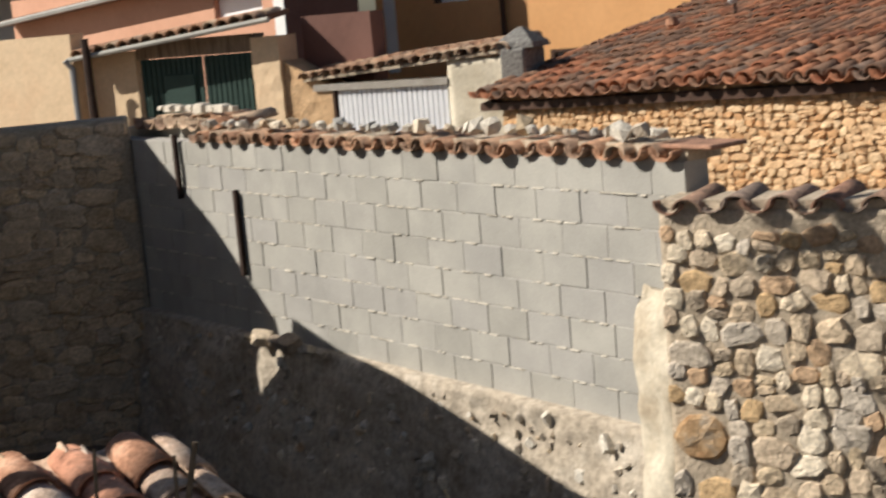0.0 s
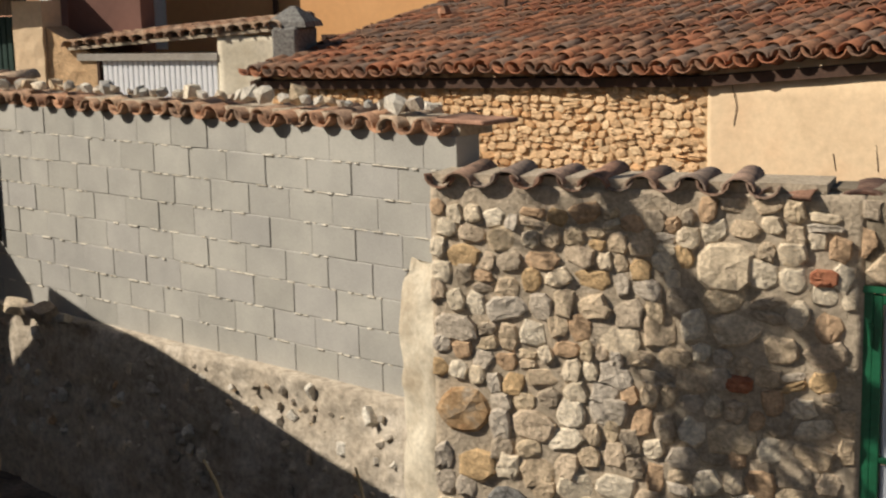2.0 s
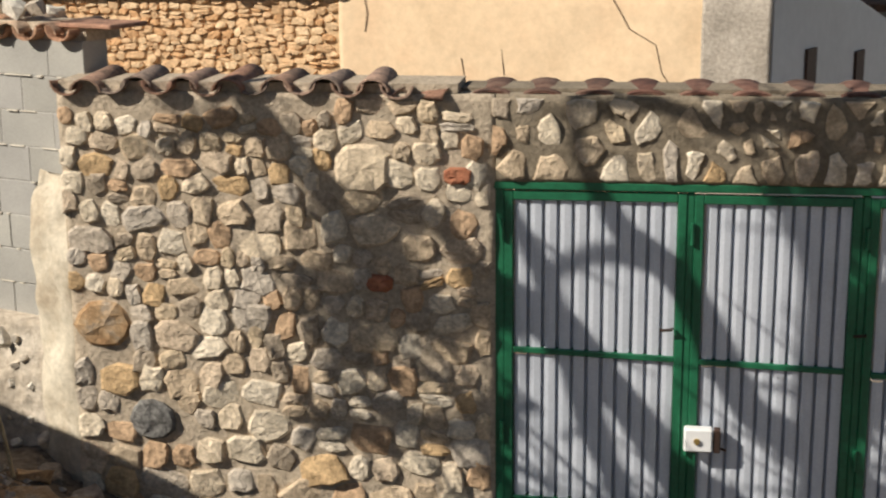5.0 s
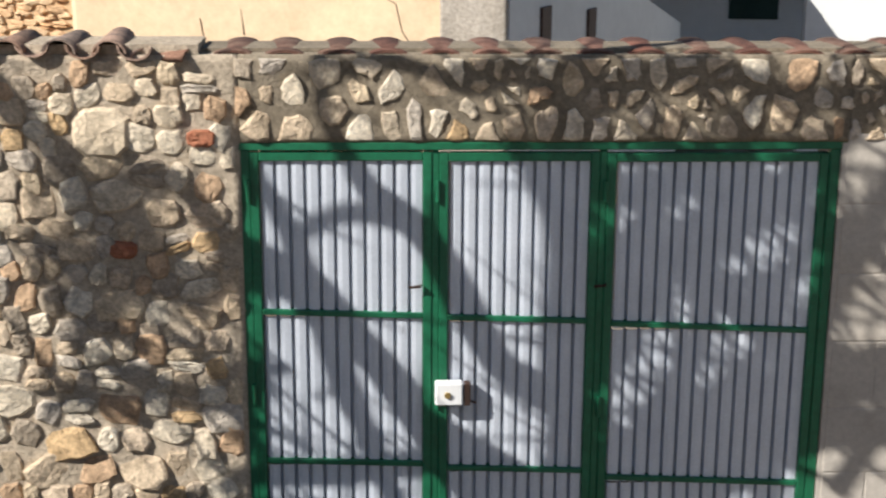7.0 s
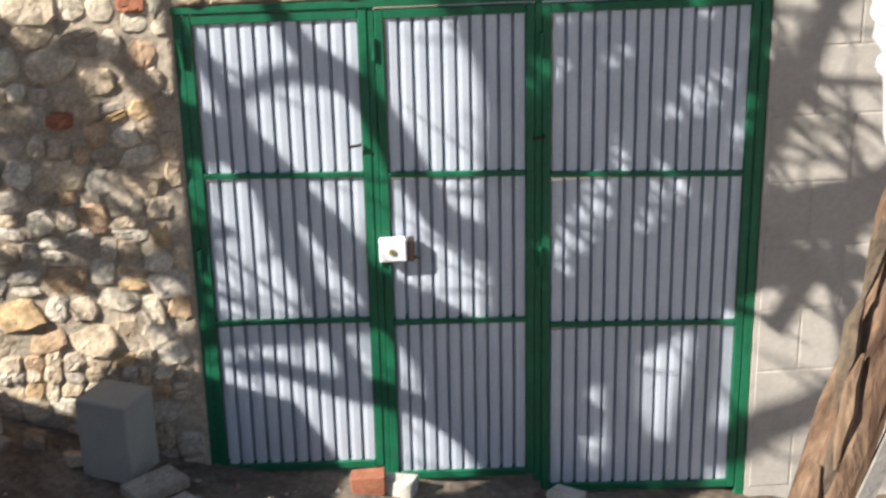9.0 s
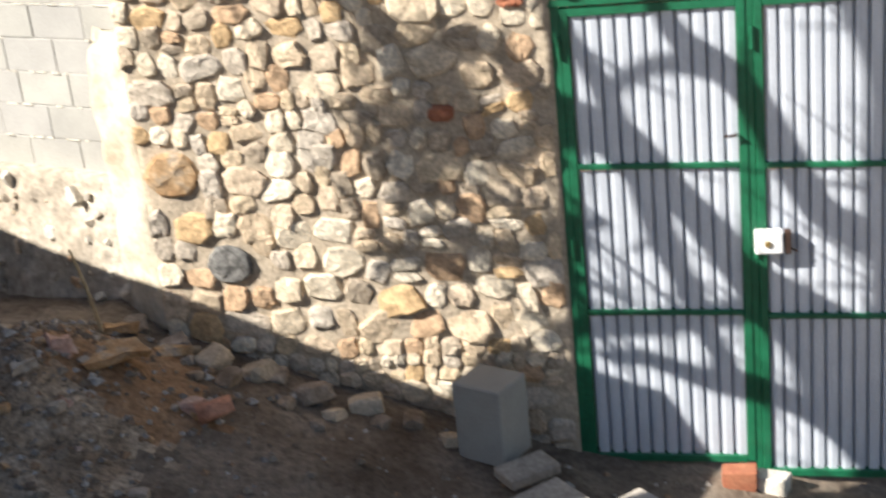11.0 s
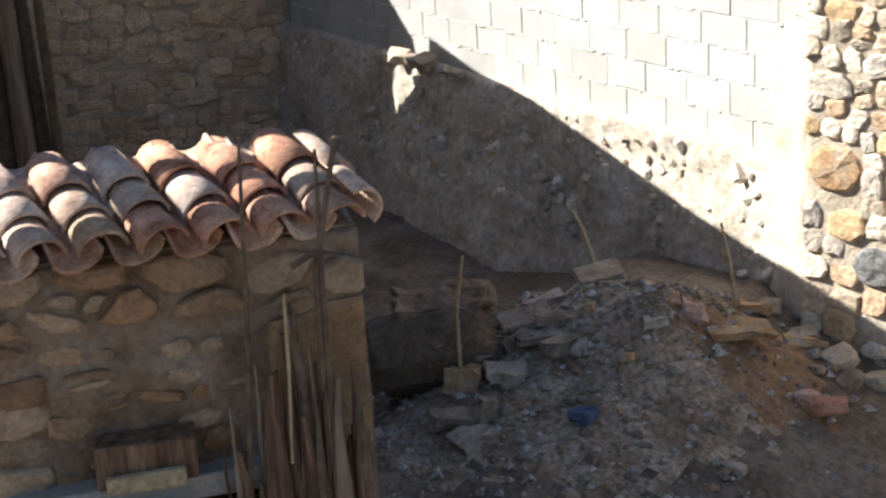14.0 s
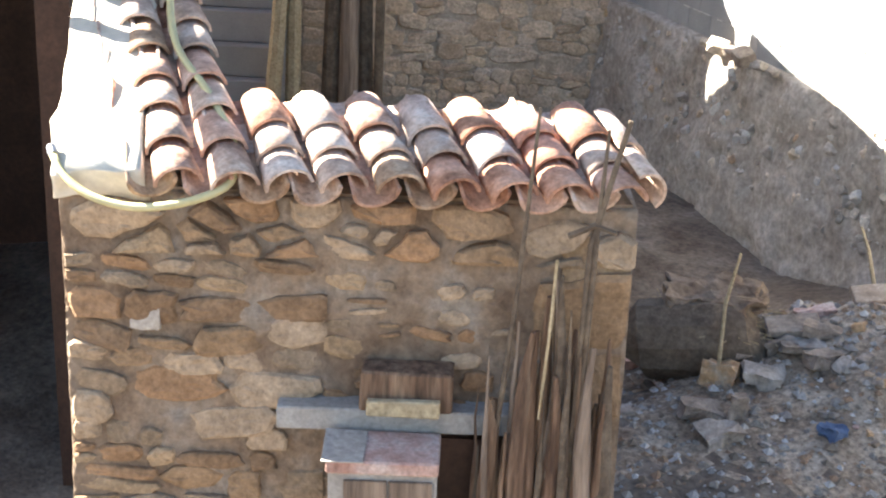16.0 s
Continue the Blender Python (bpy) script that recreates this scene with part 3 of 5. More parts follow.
for (x, z, r), m_, lab in zip(KEY, (M_OCHRE, M_LSTONE, M_BRICK, M_DARKSTONE, M_BRICK), ("large rust-coloured stone", "large pale squared stone", "red brick", "dark pitted stone", "red brick")):
    rg = random.Random(int(x * 100))
    asp = {0.14: 1.05, 0.15: 1.12}.get(r, 1.1 if r > 0.06 else 1.5)
    sq = 0.5 if m_ in (M_LSTONE, M_BRICK) else 0.8
    out = []
    for k in range(12):
        a = 2 * math.pi * k / 12
        c, s_ = math.cos(a), math.sin(a)
        q = 1 / max(abs(c), abs(s_)) if sq < 0.6 else 1
        out.append((c * r * q * 0.95 * asp * rg.uniform(0.93, 1.04), s_ * r * q * 0.9 * rg.uniform(0.93, 1.04)))
    st = part("stone", stone_mesh(out, 0.035, rg), m_, wall_stone, lab)
    st.location = (x, 0, z)
coursed(wall_stone, lambda x, z: -3.03 < x < -0.8 and z < 3.33, -3.05, -0.78, 0.25, 3.36, 0.135, 1.0, 0.002, 0.02, M_STONE, 21, fixed=KEY, wander=1.0, nv=10, chip=0.12, split=0.06)
stones(wall_stone, Matrix(), lambda x, z: -0.74 < x < 2.75 and 2.99 < z < 3.35, -0.78, 2.8, 2.95, 3.37, 0.135, 0.9, 0.026, 0.016, M_STONE, 22, fixed=KEY[4:])
for j in range(8):
    x, z = 2.29, 2.62 - 0.37 * j
    rg = random.Random(40 + j)
    first = 0.24 if j % 2 else 0.45
    while x < 4.2:
        w = first or rg.uniform(0.5, 0.62)
        first = 0
        part("block", box(x + 0.005, x + w - 0.005, -0.004 - rg.uniform(0, 0.004), 0.05, z + 0.005, z + 0.365, 0.003), M_CBLOCK, wall_stone)
        x += w

cap_stone = thing("tile_coping", "wavy clay barrel tile coping on the stone wall", "coping", FW)
cap(cap_stone, -2.98, -1.25, -0.04, 3.36, 0.245, 14, drop=0.0, up=0.03, mesh=TILE_B, flat=0.72)
part("bed", grid_slab(-3.04, -0.95, 3.382, 3.43, 40, 2, 0.35, lambda x, z: 0.02 + 0.01 * math.sin(x * 20)), M_MORTAR, cap_stone)
part("bed", box(-0.945, 2.9, 0.12, 0.4, 3.382, 3.4), M_MORTAR2, cap_stone)
TILE_C = TILE_A.copy()
TILE_C.materials.clear()
TILE_C.materials.append(M_TILE_RED)
for k in range(14):
    mesh_ob("tile", TILE_C, cap_stone, Matrix.Translation((-0.8 + 0.26 * k, 0.05, 3.352)) @ pose(0, 0, 0, 3, (k * 37 % 9) - 4, (k * 53 % 7) - 3) @ Matrix.Diagonal((1, 1, 0.5, 1)))
for k in range(13):
    for i in range(3):
        t_ = mesh_ob("tile", TILE_C, cap_stone, Matrix.Translation((-0.8 + 0.26 * k, 0.04 - 0.012 * i, 3.352 - 0.006 * i)) @ pose(0, 0, 0, 3, (k * 37 % 9) - 4, 0) @ Matrix.Diagonal((0.85 - 0.2 * i, 0.3, 0.42 - 0.1 * i, 1)))
for x, rz in ((-0.98, 66), (-1.2, 40)):
    mesh_ob("tile", TILE_B, cap_stone, Matrix.Translation((x, 0.04, 3.355)) @ pose(0, 0, 0, 0, 0, rz) @ Matrix.Diagonal((0.9, 1, 0.6, 1)))

# ---- gate ----
gate = thing("metal_gate", "green-painted steel gate with ribbed galvanised panels", "gate", FW @ Matrix.Translation((0, 0.03, 0)))


def bar(x0, x1, z0, z1, y0=-0.02, y1=0.03):
    return box(x0, x1, y0, y1, z0, z1, 0.004)


part("frame_post", bar(-0.765, -0.715, -0.1, 2.91), M_GREEN, gate)
part("frame_post", bar(2.215, 2.265, -0.2, 2.905), M_GREEN, gate)
for x0, x1 in ((0.196, 0.234), (1.046, 1.084)):
    part("frame_post", bar(x0, x1, 0.15, 2.9, -0.014, 0.04), M_GREEN, gate)
part("frame_head", bar(-0.82, 2.32, 2.905, 2.945, -0.03, 0.05), M_GREEN, gate)
LEAVES = ((-0.716, 0.197, (2.895, 2.06, 1.235, 0.36), 0.03), (0.235, 1.045, (2.89, 2.025, 1.185, 0.25), 0.028), (1.085, 2.21, (2.885, 1.975, 1.11, 0.10), 0.05))
for x0, x1, zs, dip in LEAVES:
    leaf = part("leaf", bar(x0, x0 + 0.045, zs[3] - 0.02, zs[0]), M_GREEN, gate, "gate leaf of green square tube with ribbed sheet")
    part("stile", bar(x1 - 0.045, x1, zs[3] - 0.02 - dip, zs[0]), M_GREEN, leaf)
    for i, z in enumerate(zs):
        h = 0.045 if i in (0, 3) else 0.03
        d = 0 if i == 0 else dip
        bm = bar(x0 + 0.046, x1 - 0.046, z - h, z)
        for v in bm.verts:
            v.co.z -= d * ((v.co.x - x0) / (x1 - x0) - 0.5)
        part("rail", bm, M_GREEN, leaf)
    for i in range(3):
        part("panel", corrugated(x0 + 0.043, x1 - 0.043, zs[i + 1] - 0.02, zs[i] - 0.03, 0.074, 0.05, 0.009), M_SHEET, leaf, "ribbed galvanised sheet")
    for z in (zs[0] - 0.25, zs[1] - 0.5):
        part("hinge", tube([(x0 - 0.008, -0.03, z), (x0 - 0.008, -0.03, z + 0.11)], 0.011), M_GREEN, leaf)
for x in (0.14, 1.09):
    part("handle", tube([(x, -0.03, 2.2), (x, -0.05, 2.2), (x - 0.06, -0.05, 2.195)], 0.008, 6), M_RUST, gate, "small iron bolt")
lock = part("lock", box(0.215, 0.36, -0.085, -0.022, 1.56, 1.685, 0.008), M_CAN, gate, "pale enamelled box lock with brass cylinder")
part("cylinder", tube([(0.28, -0.095, 1.62), (0.28, -0.08, 1.62)], 0.017, 10), mat("brass", [(0.5, 0.36, 0.12), (0.6, 0.44, 0.18)], 0.4, metal=0.8), lock)
part("bolt", box(0.365, 0.40, -0.075, -0.022, 1.555, 1.68, 0.004), M_RUST, lock)
part("lever", tube([(0.40, -0.05, 1.575), (0.43, -0.055, 1.565)], 0.007, 6), M_RUST, lock)
part("strip", box(-0.85, 1.1, -0.01, 0.02, 2.949, 2.962), M_TIMBER, gate, "thin weathered lath over the gate")


# ---- stone house with the tiled roof ----
FH = frame_at(-3.1, 14.65, 0, 18)
house = thing("stone_house", "old stone house with part-plastered wall and mossy barrel-tile roof", "house", FH)


def eave_z(x):
    return float(np.interp(x, [-6.6, 0.0, 2.2, 3.6, 4.8], [3.36, 3.56, 3.76, 3.91, 4.02]))


def sloped_top(bm, base, over):
    for v in bm.verts:
        if v.co.z > base:
            v.co.z = eave_z(v.co.x) + over
    return bm


part("wall", sloped_top(grid_slab(-6.35, 0.0, 0, 3.4, 40, 1, 0.5, lambda x, z: 0.02), 1, 0.02), M_HMORTAR, house, "wall of warm rubble stone")
pl = part("wall", sloped_top(grid_slab(0.004, 4.35, 0, 3.4, 80, 30, 0.5, lambda x, z: -0.03 + 0.02 * noise.noise(Vector((x * 1.5, z * 1.5, 0)))), 3.3, 0.02), M_PLASTER, house, "cracked cream plaster", smooth=True)
part("quoin", sloped_top(grid_slab(3.75, 4.37, 0, 3.4, 20, 30, -0.02, lambda x, z: -0.062 - 0.02 * noise.noise(Vector((x * 4, z * 4, 0)))), 3.3, 0.0), M_CEMENT, house, "grey cement patch at the corner", smooth=True)
sw = part("wall", box(0, 6.0, 0, 0.3, 0, 3.5), M_WHITE, house, "side wall of pale pink render in shade")
sw.matrix_local = FH.inverted() @ frame_at(1.04 + 0.03, 13.31 + 0.02, 0, -64)
for v in sw.data.vertices:
    if v.co.z > 1:
        v.co.z = 3.9 - 0.28 * v.co.x
for zc, x0, x1 in ((2.9, 0.8, 1.05), (2.75, 2.2, 2.45)):
    w = part("window", box(x0, x1, -0.03, 0.05, zc - 0.6, zc), M_BROWN, sw)
coursed(house, lambda x, z: -6.3 < x < -0.05 and z < eave_z(x), -6.35, 0.0, 2.15, 3.6, 0.088, 1.55, 0.002, 0.03, M_HSTONE, 31, face=0.012, wander=1.3, nv=9, chip=0.16)

SLOPE = radians(11.5)
def grid_roof():
    bm = bmesh.new()
    for x in range(24):
        a = -6.65 + 11.35 * x / 24
        box(a, a + 11.35 / 24, -0.1, 8.6, -0.2, -0.1, bm=bm)
    bmesh.ops.remove_doubles(bm, verts=bm.verts, dist=0.0005)
    return bm


TILE_R = tile_mesh("tile", 0.115, 0.09, 0.42, 0.014, 6)
TILE_R.materials.append(M_TILE)
roof = part("roof", grid_roof(), M_BROWN, house, "low-pitched roof of weathered red-brown barrel tiles")
for v in roof.data.vertices:
    v.co.z += eave_z(v.co.x) + math.tan(SLOPE) * (v.co.y + 0.2)


def roof_tiles():
    rng = random.Random(61)
    verts, faces = [], []
    src = [v.co.copy() for v in TILE_R.vertices]
    polys = [tuple(p.vertices) for p in TILE_R.polygons]
    cols, pitch, step = 49, 0.23, 0.31
    for c in range(cols):
        x = -6.6 + pitch * c
        for r in range(28):
            for kind in (0, 1):
                xx = x + (pitch / 2 if kind else 0) + rng.uniform(-0.012, 0.012)
                y = -0.24 + step * r + rng.uniform(-0.03, 0.03) + (0.05 if kind else 0)
                z = eave_z(xx) + math.tan(SLOPE) * (y + 0.2) + (0.035 if kind else 0.085) + rng.uniform(-0.008, 0.008) + 0.05 * noise.noise(Vector((xx * 0.5, y * 0.5, 0)))
                m = Matrix.Translation((xx, y, z)) @ pose(0, 0, 0, 9.5 + rng.uniform(-2, 2), (0 if kind else 180) + rng.uniform(-6, 6), rng.uniform(-4, 4))
                if r < 2 or (r < 4 and kind):
                    mesh_ob("tile", TILE_R, roof, m)
                else:
                    b = len(verts)
                    verts.extend(m @ v for v in src)
                    faces.extend(tuple(b + i for i in p) for p in polys)
    me = bpy.data.meshes.new("tiles")
    me.from_pydata([tuple(v) for v in verts], [], faces)
    me.materials.append(M_TILE_FAR)
    ob = mesh_ob("tiles", me, roof)
    tagged(ob, "weathered barrel tiles", kind="stuff")


roof_tiles()
aerial = thing("aerial", "grey metal television aerial on the tiled roof", "aerial", FH @ Matrix.Translation((-4.8, 2.9, 3.98)) @ Matrix.Scale(0.66, 4))
part("mast", tube([(0, 0, 0), (0, 0, 1.15)], 0.03, 6), M_RUST, aerial)
part("boom", tube([(-0.1, 0, 0.72), (0.75, 0.1, 0.85)], 0.018, 5), M_RUST, aerial)
for z in (0.7, 0.78, 0.92):
    part("rod", tube([(0.05, 0, 0.75), (0.75, -0.1, z)], 0.012, 5), M_RUST, aerial)
part("dish", tube([(0.02, -0.05, 0.55), (0.02, -0.12, 0.6)], [0.14, 0.1], 10), M_STEEL, aerial)
pot = thing("chimney_pot", "small broken clay chimney pot on the roof", "chimney pot", FH @ Matrix.Translation((-5.48, 2.4, 3.88)) @ Matrix.Scale(0.75, 4))
part("pot", tube([(0, 0, 0), (0, 0, 0.15), (0.03, 0, 0.25), (0.0, 0, 0.36)], [0.1, 0.07, 0.13, 0.1], 8), M_TILE, pot)

CRACKS = ([(2.83, 3.49), (2.97, 3.27), (3.06, 3.12), (3.32, 2.98), (3.38, 2.73), (3.46, 2.62)], [(0.27, 3.44), (0.33, 3.19), (0.3, 3.0)], [(1.36, 2.78), (1.39, 2.62)], [(1.77, 3.07), (1.81, 2.64)])
for pts in CRACKS:
    part("crack", tube([(x, -0.034, z) for x, z in pts], 0.0045, 4), M_BROWN, pl, "thin crack in the plaster")

# ---- orange house and its neighbours ----
FO = frame_at(-15.08, 27.79, 0, 3) @ Matrix.Diagonal((1.07, 1, 1, 1)) @ Matrix.Translation((4.42, 0, 0))
orange = thing("orange_house", "orange-rendered house with white-blinded windows and brown downpipe", "house", FO)
OW = [(-6.1, -5.24, 4.66, 5.62), (-3.82, -2.98, 4.88, 5.9), (-1.9, -1.0, 5.1, 6.06), (-3.45, -2.2, 2.6, 3.5)]


def wall_with_openings(x0, x1, z0, z1, opens, thick):
    """Front wall facing -y, pierced by the openings."""
    bm = bmesh.new()
    xs = sorted({x0, x1, *[v for o in opens for v in o[:2]]})
    zs = sorted({z0, z1, *[v for o in opens for v in o[2:]]})
    for a, b in zip(xs, xs[1:]):
        for c, d in zip(zs, zs[1:]):
            if not any(o[0] <= a and b <= o[1] and o[2] <= c and d <= o[3] for o in opens):
                box(a, b, 0, thick, c, d, bm=bm)
    bmesh.ops.remove_doubles(bm, verts=bm.verts, dist=0.0005)
    return bm


part("wall", wall_with_openings(-4.42, 0, 0, 9.2, OW[1:], 0.3), M_ORANGE, orange)
part("wall", wall_with_openings(-7.6, -4.424, 0, 6.2, OW[:1] + [(-7.45, -7.1, 3.2, 5.5)], 0.3), M_ORANGE, orange)
for x0, x1, z0, z1 in OW:
    w = part("window", box(x0 + 0.005, x1 - 0.005, 0.16, 0.2, z0 + 0.005, z1 - 0.005), M_GLASSW, orange, "window with a white blind down")
    part("reveal", box(x0, x0 + 0.09, -0.015, 0.155, z0, z1), M_BROWN, w, "brown painted jamb")
    part("lintel", box(x0 + 0.094, x1, -0.015, 0.155, z1 - 0.06, z1), M_BROWN, w)
part("door", box(-7.44, -7.11, 0.05, 0.1, 3.2, 5.5), M_WSHEET, orange, "pale blue-grey metal door")
part("downpipe", tube([(-4.42, -0.09, 2.5), (-4.42, -0.09, 8)], 0.06, 8), M_BROWN, orange)
# Shaded side: the darkness is put into the wall's colour.
side = part("wall", box(0, 7, 0, 0.3, 0, 8.2), M_SHADERED, orange, "side wall with its shade put into a dark colour")
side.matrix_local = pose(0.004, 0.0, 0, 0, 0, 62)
part("roof", box(-7.9, -4.43, -0.12, 5, 6.2, 6.3, m=pose(0, 0, 0, 4)), M_TILE, orange)
part("gutter", tube([(-7.95, -0.14, 6.1), (-4.5, -0.14, 6.24)], 0.07, 6), M_WHITE, orange, "white gutter")

FP = frame_at(-16.0, 21.27, 0, 12) @ Matrix.Diagonal((1.46, 1, 1, 1)) @ Matrix.Translation((2.8, 0, 0))
pink = thing("pink_house", "pink-rendered house with pale gutter and barred window", "house", FP)
PW = [(-4.15, -3.2, 4.66, 5.08)]
part("wall", wall_with_openings(-9, -2.8, 0, 5.5, PW, 0.3), M_PINK, pink)
wn_ = part("window", box(-4.145, -3.205, 0.12, 0.16, 4.665, 5.075), M_GLASSW, pink, "window with a white blind")
part("lintel", box(-4.3, -3.1, -0.05, 0.1, 5.084, 5.2, 0.01), M_HMORTAR, wn_)
part("corner", box(-2.97, -2.78, -0.02, -0.003, 0, 5.5), M_WHITE, pink, "white painted corner strip")
# Side away from the sun, its shade painted as darker red.
sd = part("wall", box(0, 1.2, 0, 0.3, 0, 6.1), M_SHADERED, pink, "side wall in red render darkened to stand for shade")
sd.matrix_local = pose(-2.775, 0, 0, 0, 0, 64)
gt = part("gutter", tube([(-9, -0.4, 5.0), (-2.7, -0.4, 5.62)], 0.06, 6), M_BLOCK, pink)
rf0 = part("roof", box(-9, -2.6, -0.4, 4, 5.6, 5.7), M_TILE, pink)
for v in rf0.data.vertices:
    v.co.z += 0.098 * (v.co.x + 2.6)

# white house and a grey one over the pink house's roof
far3 = thing("white_house", "tall white-rendered house in full sun behind the pink one", "house", frame_at(-24.0, 27.0, 0, 12))
part("wall", box(0, 3.9, 0, 0.3, 0, 9.0), M_WHITE, far3)
part("eaves", tube([(-0.2, -0.25, 6.72), (0.9, -0.25, 7.0), (3.9, -0.25, 7.7)], 0.07, 6), M_STEEL, far3, "grey gutter")
# Faces the sun like the white wall; its half shade is only colour.
part("wall", box(3.91, 6.2, 0.1, 0.4, 0, 7.4), M_BLOCK, far3, "side wall with half shade put into its grey colour")
far4 = thing("grey_house", "low grey house with a dark tiled roof", "house", frame_at(-28.5, 26.0, 0, -25))
part("wall", box(-2, 4.3, 0, 0.3, 0, 5.9), M_BLOCK, far4)
rf4 = part("roof", box(-2.2, 4.6, -0.3, 4.0, 5.9, 6.0, m=pose(0, 0, 0, 6)), M_TILE_RED, far4)
for k in range(22):
    mesh_ob("tile", TILE_R, rf4, Matrix.Translation((-2.1 + 0.3 * k, -0.4, 5.95)) @ pose(0, 0, 0, 8))

# garages along the lane
FG = frame_at(-12.1, 17.1, 0, 0) @ Matrix.Diagonal((1.17, 1, 1, 1))
gar = thing("green_garage", "old garage with dark green ribbed doors under a low tiled roof", "garage", FG)
part("wall", box(-7.2, -3.16, 0.0, 0.3, 1, 4.3), M_PLASTER, gar, "cream plaster wall")
part("wall", box(-7.2, -4.04, -0.3, -0.004, 1, 4.64), M_PLASTER, gar, "cream plaster yard wall")
part("pillar", rough(grid_slab(-1.18, -0.75, 1, 4.36, 6, 30, 0.4, lambda x, z: -0.05), 0.015, 6), M_PLASTER, gar, "cream plastered pillar")
pr = part("pillar", rough(grid_slab(-0.746, -0.04, 1, 3.75, 10, 30, 0.5, lambda x, z: 0.02), 0.02, 6), M_HSTONE, gar, "rubble stone pillar")
for v in pr.data.vertices:
    if v.co.z > 3.4:
        v.co.z += (-0.35 - v.co.x) * 0.6
part("pillar", box(-0.745, 0.3, 0.55, 0.9, 1, 4.6), M_SHADERED, gar, "dark rear wall")
part("lintel", box(-3.15, -1.184, 0.02, 0.3, 4.16, 4.42), M_WOOD, gar)
for x0, x1 in ((-3.13, -2.07), (-2.05, -1.19)):
    dr = part("door", corrugated(x0, x1, 1.5, 4.15, 0.085, 0.02), M_DGREEN, gar, "dark green ribbed door leaf")
    dr.location.y = 0.06
part("door", box(-2.7, -2.2, 0.03, 0.055, 2.6, 3.9, 0.01), M_DGREEN, gar, "small wicket door")
gr_ = part("roof", box(-4.0, -0.85, -0.3, 0.45, 0, 0.08), M_TILE, gar, "low tile roof, sunlight put into its pale tiles")
for v in gr_.data.vertices:
    v.co.z += 4.2 + (v.co.x + 3.9) * 0.107 + (v.co.y + 0.5) * 0.14
# Paler tile copy: the garage roofs' sunlight is put into its colour.
TILE_SUNLIT = TILE_R.copy()
TILE_SUNLIT.materials.clear()
TILE_SUNLIT.materials.append(M_TILE_CAP)
for k in range(15):
    x = -3.92 + 0.21 * k
    for y in (-0.34, -0.06):
        mesh_ob("tile", TILE_SUNLIT, gr_, Matrix.Translation((x, y, 4.28 + (x + 3.9) * 0.107 + (y + 0.52) * 0.14)) @ pose(0, 0, 0, 7, 0, 0))
part("gutter", tube([(-4.05, -0.36, 4.24), (-0.65, -0.36, 4.6)], 0.04, 8), M_BLOCK, gar, "zinc gutter")
part("downpipe", tube([(-4.0, -0.5, 4.24), (-3.95, -0.42, 4.1), (-3.95, -0.42, 1.5)], 0.045, 8), M_STEEL, gar)
pole = thing("wooden_post", "dark timber post by the garage", "post", FG @ Matrix.Translation((-3.65, -0.45, 1.5)))
part("post", tube([(0, 0, 0), (0.02, 0, 1.5), (0, 0, 3.05)], [0.07, 0.065, 0.055], 8), M_RUST, pole)

gar2 = thing("white_garage", "stone garage front with pale ribbed door under tile coping", "garage", FG)
part("pillar", grid_slab(1.62, 2.4, 1, 3.84, 10, 40, 0.5, lambda x, z: 0.02 * noise.noise(Vector((x * 5, z * 5, 2)))), M_PIER, gar2, "cream limewashed stone pillar", smooth=True)
part("door", corrugated(0.02, 1.59, 1.2, 3.52, 0.07, 0.02), M_WSHEET, gar2, "pale ribbed metal door").location.y = 0.03
part("jamb", box(-0.036, -0.004, 0.0, 0.4, 1.2, 3.52), M_BROWN, gar2)
part("lintel", box(-0.3, 1.616, -0.02, 0.4, 3.525, 3.62), M_TIMBER, gar2, "pale timber lintel")
rf = part("roof", box(-0.42, 2.45, -0.04, 0.9, 3.66, 3.7), M_MORTAR, gar2)
for v in rf.data.vertices:
    v.co.z += (v.co.x + 0.38) * 0.085 + (v.co.y + 0.12) * 0.12
rng = random.Random(9)
for k in range(18):
    x = -0.38 + 0.162 * k
    for y in (-0.08, 0.2, 0.5):
        mesh_ob("tile", TILE_SUNLIT, rf, Matrix.Translation((x, y + rng.uniform(-0.03, 0.03), 3.71 + (x + 0.38) * 0.085 + (y + 0.16) * 0.12)) @ pose(0, 0, 0, 6, rng.uniform(-8, 8), rng.uniform(-4, 4)))
chim = part("chimney", box(2.36, 2.68, -0.1, 0.5, 2.5, 3.95, 0.03), M_DARKSTONE, gar2, "dark stone pier with a pyramid cap")
part("cap", tube([(2.52, 0.2, 3.95), (2.52, 0.2, 4.02), (2.52, 0.2, 4.22)], [0.36, 0.34, 0.04], 4), M_DARKSTONE, chim)
lane = part("wall", box(2.69, 5.0, 0.3, 0.6, 1, 3.66), M_WHITE, gar2, "white wall beside the lane")

# pale house and others beyond the roofs
far1 = thing("white_house", "white-walled house with small dark window in blue shade", "house", frame_at(2.6, 21.5, 0, 8))
part("wall", box(-0.6, 5.2, 0, 0.3, 0, 2.75), M_WHITE, far1)
part("window", box(2.3, 3.0, -0.03, 0.02, 2.0, 2.3), M_DGREEN, far1)
part("roof", box(-0.8, 4.2, -0.3, 3, 2.75, 2.85, m=pose(0, 0, 0, 6)), M_TILE, far1)
part("wall", box(3.05, 9, -2.5, -2.2, 0, 3.9), M_WHITE, far1, "white wall in full sun")
far2 = thing("rubble_house", "pale stone house front behind the tiled roof", "house", frame_at(-4.6, 30, 0, 5))
part("wall", box(-1.4, 8, 0, 0.3, 0, 7.6), M_PIER, far2)
